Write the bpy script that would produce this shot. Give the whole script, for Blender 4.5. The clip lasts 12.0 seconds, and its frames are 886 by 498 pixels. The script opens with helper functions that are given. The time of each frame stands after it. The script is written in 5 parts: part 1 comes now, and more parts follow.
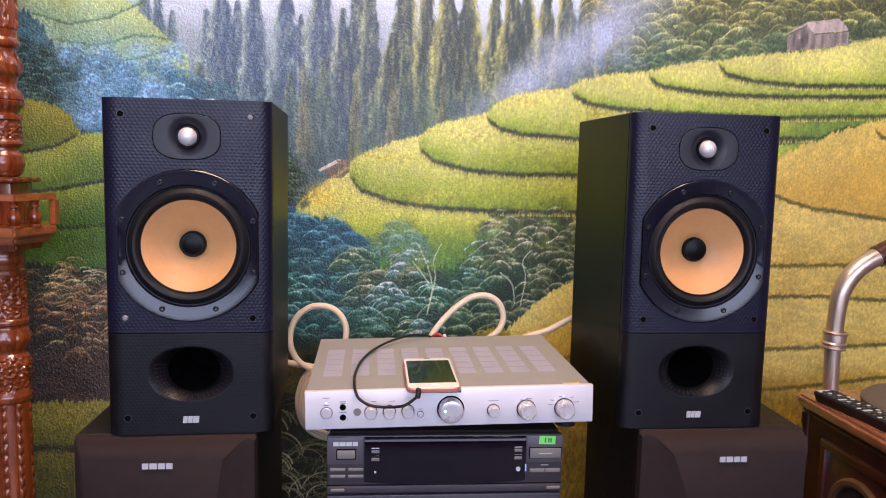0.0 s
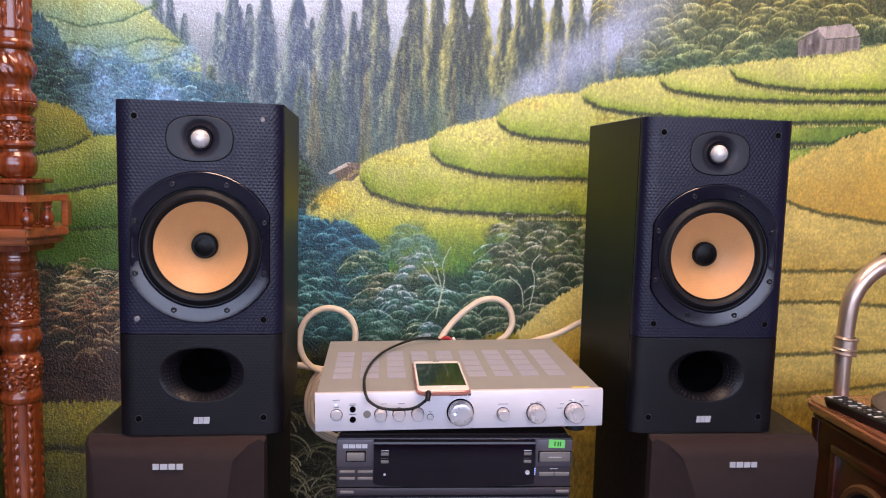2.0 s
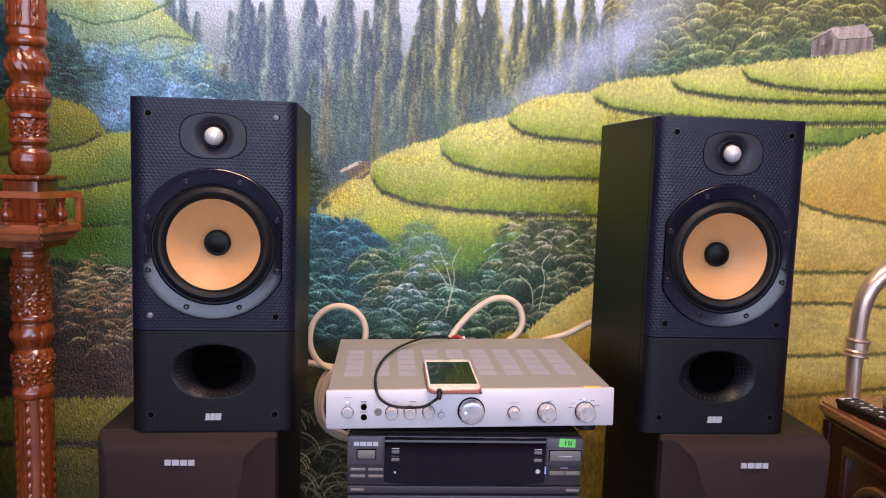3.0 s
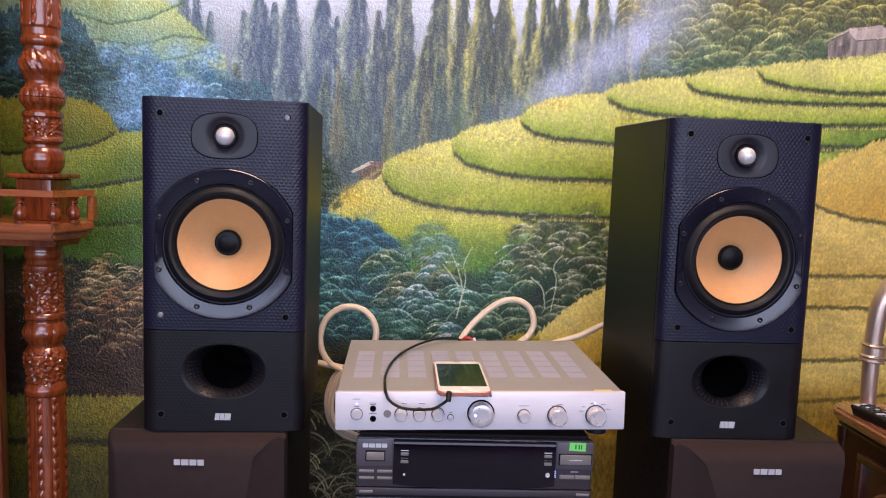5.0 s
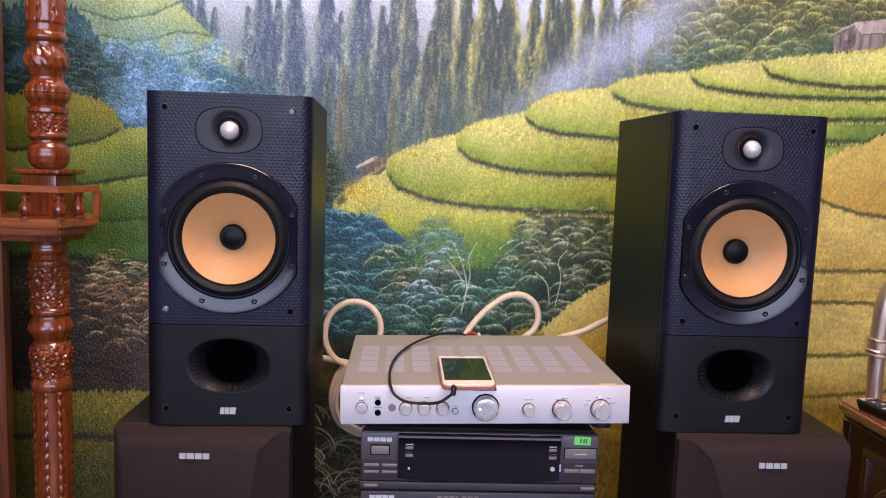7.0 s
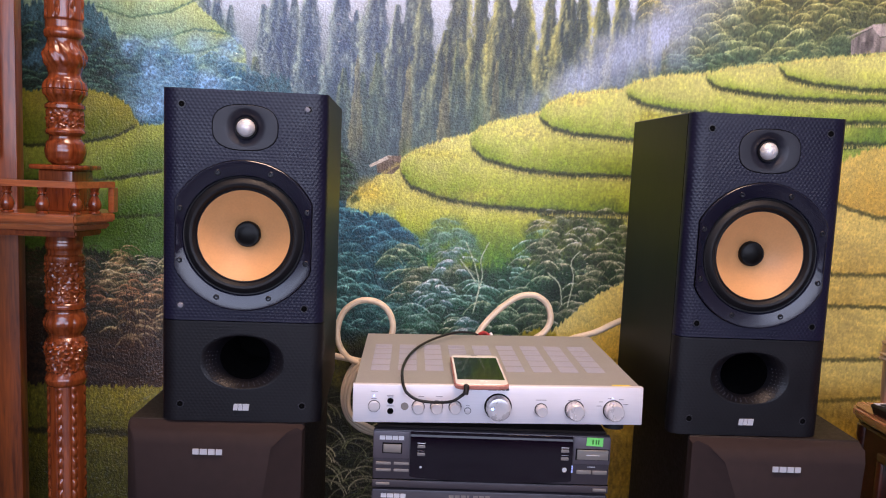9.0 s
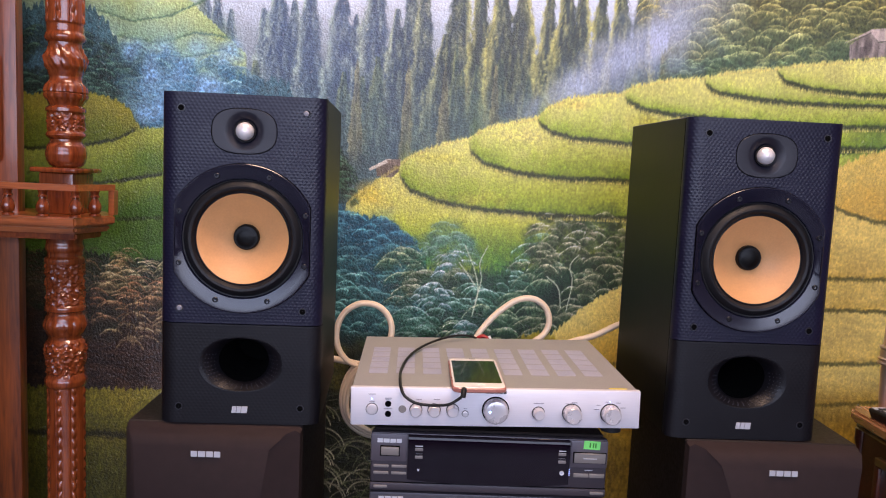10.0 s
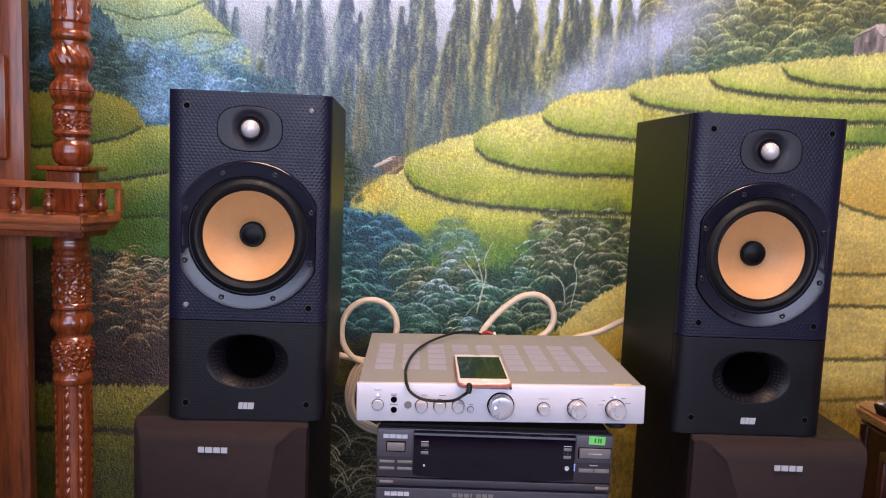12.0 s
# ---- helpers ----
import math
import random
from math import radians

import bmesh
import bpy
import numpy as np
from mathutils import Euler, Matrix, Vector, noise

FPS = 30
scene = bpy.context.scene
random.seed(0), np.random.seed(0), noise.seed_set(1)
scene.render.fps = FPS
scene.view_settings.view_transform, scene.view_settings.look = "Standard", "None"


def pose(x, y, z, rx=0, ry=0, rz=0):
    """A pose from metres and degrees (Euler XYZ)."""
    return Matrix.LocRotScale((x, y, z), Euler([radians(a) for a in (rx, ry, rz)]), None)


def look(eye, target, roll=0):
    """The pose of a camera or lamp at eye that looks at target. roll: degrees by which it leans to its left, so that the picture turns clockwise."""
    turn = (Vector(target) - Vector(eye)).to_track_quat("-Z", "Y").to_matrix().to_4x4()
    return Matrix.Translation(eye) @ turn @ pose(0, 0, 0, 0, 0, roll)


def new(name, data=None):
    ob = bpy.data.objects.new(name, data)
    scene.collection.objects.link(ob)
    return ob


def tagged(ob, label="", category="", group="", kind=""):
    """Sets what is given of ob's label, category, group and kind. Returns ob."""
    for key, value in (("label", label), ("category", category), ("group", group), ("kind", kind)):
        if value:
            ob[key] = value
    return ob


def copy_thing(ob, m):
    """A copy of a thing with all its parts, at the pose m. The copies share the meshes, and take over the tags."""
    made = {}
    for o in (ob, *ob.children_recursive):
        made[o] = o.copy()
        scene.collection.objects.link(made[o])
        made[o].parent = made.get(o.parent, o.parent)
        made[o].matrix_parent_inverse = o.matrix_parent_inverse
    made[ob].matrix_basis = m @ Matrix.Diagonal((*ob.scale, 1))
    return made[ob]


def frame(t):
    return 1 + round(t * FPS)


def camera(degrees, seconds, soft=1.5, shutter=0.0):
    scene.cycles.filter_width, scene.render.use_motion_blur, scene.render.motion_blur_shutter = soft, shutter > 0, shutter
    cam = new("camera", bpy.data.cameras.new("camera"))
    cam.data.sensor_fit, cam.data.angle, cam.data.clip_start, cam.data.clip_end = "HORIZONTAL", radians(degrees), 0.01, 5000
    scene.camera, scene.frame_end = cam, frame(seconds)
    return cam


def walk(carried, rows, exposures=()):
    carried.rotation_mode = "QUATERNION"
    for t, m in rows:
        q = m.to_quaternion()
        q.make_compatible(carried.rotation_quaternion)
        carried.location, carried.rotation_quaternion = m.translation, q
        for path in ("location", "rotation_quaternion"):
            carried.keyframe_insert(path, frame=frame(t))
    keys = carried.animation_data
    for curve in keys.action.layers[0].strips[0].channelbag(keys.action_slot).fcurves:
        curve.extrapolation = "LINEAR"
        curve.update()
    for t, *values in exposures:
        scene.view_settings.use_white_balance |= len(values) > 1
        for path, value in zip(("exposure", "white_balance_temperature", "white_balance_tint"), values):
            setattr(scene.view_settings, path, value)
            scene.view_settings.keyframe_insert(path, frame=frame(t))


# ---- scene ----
cam = camera(60.43, 12.0, soft=1.1)
PATH = [
    (0, pose(0.1059, -1.6733, 0.8729, 83.659, -1.227, -4.658)),
    (0.5, pose(0.1069, -1.6759, 0.8760, 83.844, -1.208, -4.563)),
    (1, pose(0.1045, -1.6749, 0.8726, 83.958, -1.231, -4.462)),
    (1.5, pose(0.1037, -1.6726, 0.8705, 83.923, -1.333, -4.392)),
    (2, pose(0.0999, -1.6751, 0.8717, 83.937, -1.502, -4.126)),
    (2.5, pose(0.0973, -1.6738, 0.8711, 83.868, -1.634, -3.919)),
    (3, pose(0.0925, -1.6758, 0.8699, 83.894, -1.801, -3.570)),
    (5, pose(0.0960, -1.6701, 0.8716, 83.860, -2.080, -2.573)),
    (5.5, pose(0.0968, -1.6683, 0.8699, 83.908, -2.050, -2.440)),
    (6, pose(0.0961, -1.6705, 0.8670, 83.873, -2.045, -2.420)),
    (6.5, pose(0.0979, -1.6698, 0.8654, 83.782, -1.967, -2.337)),
    (7, pose(0.0957, -1.6705, 0.8656, 83.701, -1.965, -2.269)),
    (9, pose(0.0894, -1.6705, 0.8640, 83.674, -2.479, -1.470)),
    (9.5, pose(0.0893, -1.6763, 0.8642, 83.879, -2.573, -1.344)),
    (10, pose(0.0944, -1.6748, 0.8653, 83.898, -2.599, -1.347)),
    (10.5, pose(0.0936, -1.6744, 0.8630, 83.836, -2.665, -1.197)),
    (11, pose(0.0931, -1.6779, 0.8653, 83.815, -2.584, -1.163)),
    (11.5, pose(0.0943, -1.6743, 0.8638, 83.671, -2.498, -1.200)),
    (12, pose(0.0927, -1.6790, 0.8644, 83.682, -2.391, -1.074)),
]
walk(cam, PATH, [(0.0, 0.12, 6500.0, 29.0), (3.0, 0.05, 6500.0, 29.0), (9.0, 0.03, 6500.0, 29.0), (12.0, 0.03, 6500.0, 29.0)])

# the room's light: daylight through the tall windows behind, a warm lamp on the ceiling
world = bpy.data.worlds.new("world")
scene.world = world
world.use_nodes = True
wn = world.node_tree.nodes
sky = wn.new("ShaderNodeTexSky")
sky.sky_type = "NISHITA"
sky.sun_disc = False
sky.sun_elevation = radians(35)
sky.sun_rotation = radians(160)
wn["Background"].inputs["Strength"].default_value = 0.12
world.node_tree.links.new(sky.outputs["Color"], wn["Background"].inputs["Color"])


def area_lamp(name, at, target, sx, sy, watts, colour):
    d = bpy.data.lights.new(name, "AREA")
    d.shape, d.size, d.size_y, d.energy, d.color = "RECTANGLE", sx, sy, watts, colour
    ob = new(name, d)
    ob.matrix_world = look(at, target)
    return ob


WIN_X, WIN_Z, BACK_Y, ROOM_H = (-2.28, 2.6), (0.75, 2.62), -4.6, 3.0
area_lamp("window_daylight", (sum(WIN_X) / 2, BACK_Y + 0.02, sum(WIN_Z) / 2), (sum(WIN_X) / 2, 0, sum(WIN_Z) / 2),
          WIN_X[1] - WIN_X[0], WIN_Z[1] - WIN_Z[0], 140, (0.60, 0.78, 1.0))
area_lamp("ceiling_lamp_light", (0.2, -1.15, ROOM_H - 0.12), (0.2, -1.15, 0), 1.1, 0.5, 51, (1.0, 0.75, 0.52))
scene.view_settings.exposure = 0.0

# ---- materials ----


def nodes_of(name):
    m = bpy.data.materials.new(name)
    m.use_nodes = True
    return m, m.node_tree.nodes, m.node_tree.links, m.node_tree.nodes["Principled BSDF"]


def lin(r, g, b):
    """Linear colour from 0..255 display values."""
    return tuple((c / 255 / 12.92) if c / 255 <= 0.04045 else ((c / 255 + 0.055) / 1.055) ** 2.4 for c in (r, g, b)) + (1.0,)


def surface(name, rgb, rough=0.5, metal=0.0, vary=0.12, size=0.02, bump=0.0, bump_size=0.002, stretch=(1, 1, 1), spec=0.5, rough_vary=0.08, coat=0.0):
    """Painted, moulded or metal surface: colour and gloss vary at two scales, with fine relief."""
    m, N, L, p = nodes_of(name)
    tc = N.new("ShaderNodeTexCoord")
    mp = N.new("ShaderNodeMapping")
    mp.inputs["Scale"].default_value = stretch
    L.new(tc.outputs["Object"], mp.inputs["Vector"])
    big, small = N.new("ShaderNodeTexNoise"), N.new("ShaderNodeTexNoise")
    big.inputs["Scale"].default_value, small.inputs["Scale"].default_value = 1 / (size * 8), 1 / size
    big.inputs["Detail"].default_value, small.inputs["Detail"].default_value = 3, 5
    for n in (big, small):
        L.new(mp.outputs["Vector"], n.inputs["Vector"])
    add = N.new("ShaderNodeMath")
    add.operation = "ADD"
    L.new(big.outputs["Fac"], add.inputs[0])
    L.new(small.outputs["Fac"], add.inputs[1])
    rng = N.new("ShaderNodeMapRange")
    rng.inputs["From Min"].default_value, rng.inputs["From Max"].default_value = 0.6, 1.4
    rng.inputs["To Min"].default_value, rng.inputs["To Max"].default_value = 1 - vary, 1 + vary
    L.new(add.outputs[0], rng.inputs["Value"])
    mul = N.new("ShaderNodeVectorMath")
    mul.operation = "SCALE"
    mul.inputs[0].default_value = lin(*rgb)[:3]
    L.new(rng.outputs[0], mul.inputs["Scale"])
    L.new(mul.outputs[0], p.inputs["Base Color"])
    rr = N.new("ShaderNodeMapRange")
    rr.inputs["From Min"].default_value, rr.inputs["From Max"].default_value = 0.3, 0.7
    rr.inputs["To Min"].default_value, rr.inputs["To Max"].default_value = max(0.02, rough - rough_vary), min(1, rough + rough_vary)
    L.new(small.outputs["Fac"], rr.inputs["Value"])
    L.new(rr.outputs[0], p.inputs["Roughness"])
    p.inputs["Metallic"].default_value = metal
    p.inputs["Specular IOR Level"].default_value = spec
    p.inputs["Coat Weight"].default_value = coat
    p.inputs["Coat Roughness"].default_value = 0.12
    if bump:
        t = N.new("ShaderNodeTexNoise")
        t.inputs["Scale"].default_value, t.inputs["Detail"].default_value = 1 / bump_size, 3
        L.new(mp.outputs["Vector"], t.inputs["Vector"])
        b = N.new("ShaderNodeBump")
        b.inputs["Strength"].default_value, b.inputs["Distance"].default_value = bump, bump_size * 0.5
        L.new(t.outputs["Fac"], b.inputs["Height"])
        L.new(b.outputs[0], p.inputs["Normal"])
    return m


def glow(name, rgb, strength):
    m, N, L, p = nodes_of(name)
    p.inputs["Base Color"].default_value = lin(*rgb)
    p.inputs["Emission Color"].default_value = lin(*rgb)
    p.inputs["Emission Strength"].default_value = strength
    return m


def wood(name, dark, light, rough=0.3, grain=0.004, along="Z", coat=0.4):
    """Varnished wood with grain along one axis."""
    m, N, L, p = nodes_of(name)
    tc, mp = N.new("ShaderNodeTexCoord"), N.new("ShaderNodeMapping")
    mp.inputs["Scale"].default_value = {"X": (0.08, 1, 1), "Y": (1, 0.08, 1), "Z": (1, 1, 0.08)}[along]
    L.new(tc.outputs["Object"], mp.inputs["Vector"])
    a, b = N.new("ShaderNodeTexNoise"), N.new("ShaderNodeTexNoise")
    a.inputs["Scale"].default_value, b.inputs["Scale"].default_value = 1 / grain, 1 / (grain * 7)
    a.inputs["Detail"].default_value, a.inputs["Distortion"].default_value = 6, 0.6
    L.new(mp.outputs["Vector"], a.inputs["Vector"])
    L.new(mp.outputs["Vector"], b.inputs["Vector"])
    mix = N.new("ShaderNodeMath")
    mix.operation = "MULTIPLY_ADD"
    mix.inputs[1].default_value = 0.55
    sc = N.new("ShaderNodeMath")
    sc.operation = "MULTIPLY"
    sc.inputs[1].default_value = 0.45
    L.new(b.outputs["Fac"], sc.inputs[0])
    L.new(a.outputs["Fac"], mix.inputs[0])
    L.new(sc.outputs[0], mix.inputs[2])
    ramp = N.new("ShaderNodeValToRGB")
    ramp.color_ramp.elements[0].position, ramp.color_ramp.elements[1].position = 0.36, 0.66
    ramp.color_ramp.elements[0].color, ramp.color_ramp.elements[1].color = lin(*dark), lin(*light)
    L.new(mix.outputs[0], ramp.inputs["Fac"])
    L.new(ramp.outputs["Color"], p.inputs["Base Color"])
    p.inputs["Roughness"].default_value = rough
    p.inputs["Coat Weight"].default_value, p.inputs["Coat Roughness"].default_value = coat, 0.12
    bp = N.new("ShaderNodeBump")
    bp.inputs["Strength"].default_value, bp.inputs["Distance"].default_value = 0.15, 0.0006
    L.new(a.outputs["Fac"], bp.inputs["Height"])
    L.new(bp.outputs[0], p.inputs["Normal"])
    return m


def cell_relief(name, rgb, rough, pitch, depth, vary=0.15):
    """Black moulding with a pressed, hexagon-like cell relief."""
    m = surface(name, rgb, rough, vary=vary, size=0.05, spec=0.33)
    N, L, p = m.node_tree.nodes, m.node_tree.links, m.node_tree.nodes["Principled BSDF"]
    tc, mp = N.new("ShaderNodeTexCoord"), N.new("ShaderNodeMapping")
    mp.inputs["Scale"].default_value = (0.86 / pitch, 0.0, 1.0 / pitch)
    L.new(tc.outputs["Object"], mp.inputs["Vector"])
    sep = N.new("ShaderNodeSeparateXYZ")
    L.new(mp.outputs["Vector"], sep.inputs[0])

    def wave(sx, sz):
        u = N.new("ShaderNodeMath")
        u.operation = "MULTIPLY"
        u.inputs[1].default_value = sx * 2 * math.pi
        L.new(sep.outputs["X"], u.inputs[0])
        w = N.new("ShaderNodeMath")
        w.operation = "MULTIPLY_ADD"
        w.inputs[1].default_value = sz * 2 * math.pi
        L.new(sep.outputs["Z"], w.inputs[0])
        L.new(u.outputs[0], w.inputs[2])
        c = N.new("ShaderNodeMath")
        c.operation = "COSINE"
        L.new(w.outputs[0], c.inputs[0])
        return c

    ws = [wave(1.0, 0.577), wave(1.0, -0.577), wave(0.0, 1.155)]
    s1, s2 = N.new("ShaderNodeMath"), N.new("ShaderNodeMath")
    L.new(ws[0].outputs[0], s1.inputs[0])
    L.new(ws[1].outputs[0], s1.inputs[1])
    L.new(s1.outputs[0], s2.inputs[0])
    L.new(ws[2].outputs[0], s2.inputs[1])
    bp = N.new("ShaderNodeBump")
    bp.inputs["Strength"].default_value, bp.inputs["Distance"].default_value = 0.8, depth
    L.new(s2.outputs[0], bp.inputs["Height"])
    L.new(bp.outputs[0], p.inputs["Normal"])
    return m


M_PLASTER = surface("plaster_cream", (112, 92, 72), 0.85, size=0.03, vary=0.05, bump=0.2, bump_size=0.004)
M_CEILING = surface("ceiling_white", (176, 164, 148), 0.9, size=0.05, vary=0.03)
M_TILE = surface("floor_tile_brown", (70, 50, 38), 0.35, size=0.06, vary=0.15)
M_WINDOW_FRAME = surface("window_frame_white", (225, 225, 225), 0.4, vary=0.03)
# blue in the baffle and frame blacks stands in for reflected window daylight
M_BAFFLE = cell_relief("speaker_baffle_relief", (20, 20, 42), 0.40, 0.0054, 0.00007)
M_LOWER = cell_relief("speaker_lower_baffle", (12, 11, 17), 0.46, 0.0054, 0.00004)
M_PLATE = surface("tweeter_plate_satin", (19, 19, 33), 0.48, size=0.02, vary=0.06, rough_vary=0.03)
M_VENEER = wood("black_ash_veneer", (6, 6, 5), (19, 17, 15), 0.46, 0.003, "Z", 0.02)
M_VENEER.node_tree.nodes["Principled BSDF"].inputs["Specular IOR Level"].default_value = 0.25
M_BLACK_GLOSS = surface("black_moulding", (22, 22, 38), 0.21, size=0.03, vary=0.06, rough_vary=0.02)
M_RUBBER = surface("black_rubber", (18, 18, 22), 0.55, size=0.01, vary=0.12, spec=0.35)
# near-black that puts the shade of holes, gaps and recesses into the colour
M_RECESS_BLACK = surface("recess_shade_black", (4, 4, 5), 0.9, spec=0.08, size=0.01, vary=0.1)
M_CAP = surface("dust_cap_black", (9, 9, 10), 0.38, vary=0.1, spec=0.2)
M_SOCKET = surface("socket_ring", (34, 34, 42), 0.4, vary=0.1)
M_PEG = surface("grey_peg", (120, 120, 130), 0.4, vary=0.1)
M_SCREW = surface("blackened_screw", (26, 26, 32), 0.32, metal=0.4, vary=0.12)
M_DIMPLE = surface("port_dimple", (52, 52, 62), 0.35, vary=0.1)
M_CONE = surface("orange_woven_cone", (214, 156, 102), 0.45, size=0.003, vary=0.07, bump=0.25, bump_size=0.0012)
M_DOME = surface("silver_dome", (226, 222, 222), 0.42, metal=0.35, vary=0.04)
M_STEEL = surface("screw_steel", (92, 92, 98), 0.35, metal=0.8, vary=0.1)
M_LOGO = surface("logo_silver", (200, 200, 206), 0.35, metal=0.25, vary=0.04)
M_BROWN_CASE = surface("brown_black_case", (31, 23, 22), 0.6, spec=0.3, size=0.006, vary=0.12, bump=0.25, bump_size=0.0012)
M_CLOTH = surface("grille_cloth", (46, 34, 33), 0.8, spec=0.25, size=0.002, vary=0.15, bump=0.5, bump_size=0.0009)
M_ALU = surface("silver_painted_front", (226, 221, 226), 0.36, metal=0.12, size=0.002, vary=0.04, stretch=(0.05, 1, 1))
M_COVER = surface("grey_lid_paint", (150, 148, 146), 0.5, size=0.004, vary=0.05, bump=0.2, bump_size=0.0011)
# paler than the lid: reflected light on the vent slats, put into the colour
M_SLAT_SHEEN = surface("vent_slat_sheen", (168, 165, 176), 0.45, vary=0.06)
M_KNOB = surface("knob_satin", (214, 208, 210), 0.3, metal=0.45, vary=0.03)
M_DECK = surface("deck_dark_grey", (68, 62, 68), 0.42, size=0.004, vary=0.08, metal=0.2)
M_FASCIA = surface("fascia_grey", (92, 85, 92), 0.4, size=0.004, vary=0.06, metal=0.2)
M_BUTTON = surface("button_grey", (134, 127, 122), 0.42, vary=0.07, metal=0.2)
M_WHITE = surface("phone_white", (236, 230, 226), 0.2, vary=0.02)
M_ROSE = surface("phone_case_rose", (176, 112, 98), 0.3, vary=0.06)
M_SCREEN = surface("dark_glass", (6, 7, 9), 0.05, vary=0.1, rough_vary=0.02, spec=0.2)
M_DISPLAY = surface("display_window", (15, 5, 19), 0.05, vary=0.1, rough_vary=0.02, spec=0.3)
M_CABLE = surface("cream_cable", (226, 204, 176), 0.45, vary=0.07, size=0.01)
M_CORD = surface("black_cord", (17, 17, 18), 0.5, vary=0.1)
M_RED = surface("red_plug", (170, 40, 38), 0.4, vary=0.08)
M_PRINT = surface("grey_print", (118, 112, 118), 0.5, vary=0.05)
M_YELLOW = surface("yellow_sticker", (238, 214, 52), 0.6, vary=0.05)
M_GREEN = surface("green_sticker", (112, 222, 112), 0.6, vary=0.06)
# dark print, and the painted shade rings round the smaller knobs
M_INK_SHADE = surface("dark_ink_and_gap_shade", (52, 50, 56), 0.6, vary=0.08)
M_INKW = surface("light_ink", (205, 205, 210), 0.6, vary=0.05)
M_CARVED = wood("varnished_carved_wood", (92, 36, 14), (152, 74, 34), 0.24, 0.006, "Z", 0.6)
M_POST = wood("oak_panel_wood", (64, 27, 10), (134, 66, 25), 0.42, 0.006, "Z", 0.35)
M_RAIL = wood("varnished_rail_wood", (116, 56, 24), (178, 98, 50), 0.28, 0.005, "X", 0.6)
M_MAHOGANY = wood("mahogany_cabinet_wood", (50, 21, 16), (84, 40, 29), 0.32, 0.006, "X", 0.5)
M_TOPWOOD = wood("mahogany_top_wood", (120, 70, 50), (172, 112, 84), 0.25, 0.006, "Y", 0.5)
M_BRASS = surface("nickel_tube", (206, 184, 170), 0.36, metal=0.85, size=0.004, vary=0.08, stretch=(1, 1, 0.1))
M_RING = surface("dull_brass_ring", (132, 96, 66), 0.42, metal=0.6, vary=0.12)
M_PLATTER = surface("platter_felt", (92, 84, 76), 0.7, vary=0.1, size=0.004)
M_LED = glow("blue_led", (120, 170, 255), 9.0)
M_LAMP = glow("ceiling_lamp_glass", (255, 220, 180), 6.0)


# ---- helpers for meshes ----


def mesh_of(name, bm, *mats, smooth=True):
    me = bpy.data.meshes.new(name)
    bm.normal_update()
    bm.to_mesh(me)
    bm.free()
    for m in mats:
        me.materials.append(m)
    if smooth:
        me.shade_smooth()
        me.set_sharp_from_angle(angle=radians(35))
    return me


def part(name, bm, material, parent=None, label="", at=None, smooth=True):
    ob = new(name, mesh_of(name, bm, material, smooth=smooth))
    if parent:
        ob.parent = parent
    if at is not None:
        ob.matrix_basis = at
    if label:
        ob["label"] = label
    return ob


def shared(name, mesh, parent, at):
    ob = new(name, mesh)
    ob.parent = parent
    ob.matrix_basis = at
    return ob


def empty(name, at, label, category, group="", kind=""):
    ob = new(name)
    ob.matrix_basis = at
    ob.empty_display_size = 0.05
    return tagged(ob, label, category, group, kind)


def box(x0, x1, y0, y1, z0, z1, bevel=0.0, seg=2, bm=None):
    own = bm is None
    bm = bm or bmesh.new()
    r = bmesh.ops.create_cube(bm, size=1.0, matrix=Matrix.LocRotScale(((x0 + x1) / 2, (y0 + y1) / 2, (z0 + z1) / 2), None, (x1 - x0, y1 - y0, z1 - z0)))
    if bevel:
        es = list({e for v in r["verts"] for e in v.link_edges})
        bmesh.ops.bevel(bm, geom=es, offset=bevel, segments=seg, affect="EDGES", profile=0.5)
    return bm


def lathe(profile, n=32, bm=None, axis="Z", cap=True):
    """Turned solid from (radius, height) pairs."""
    bm = bm or bmesh.new()
    rings = []
    for r, h in profile:
        ring = []
        for k in range(n):
            a = 2 * math.pi * k / n
            c, s = r * math.cos(a), r * math.sin(a)
            ring.append(bm.verts.new({"Z": (c, s, h), "Y": (c, h, s), "X": (h, c, s)}[axis]))
        rings.append(ring)
    for a, b in zip(rings, rings[1:]):
        for k in range(n):
            bm.faces.new((a[k], a[(k + 1) % n], b[(k + 1) % n], b[k]))
    if cap:
        for ring in (rings[0], rings[-1]):
            if (ring[0].co - ring[n // 2].co).length > 1e-5:
                bm.faces.new(ring)
    bmesh.ops.recalc_face_normals(bm, faces=bm.faces)
    return bm


def smooth_path(points, per=8):
    """Catmull-Rom through points."""
    P = [Vector(p) for p in points]
    P = [P[0] * 2 - P[1]] + P + [P[-1] * 2 - P[-2]]
    out = []
    for i in range(1, len(P) - 2):
        for k in range(per):
            t = k / per
            out.append(0.5 * (2 * P[i] + (P[i + 1] - P[i - 1]) * t + (2 * P[i - 1] - 5 * P[i] + 4 * P[i + 1] - P[i + 2]) * t * t
                              + (3 * P[i] - P[i - 1] - 3 * P[i + 1] + P[i + 2]) * t ** 3))
    return out + [P[-2]]


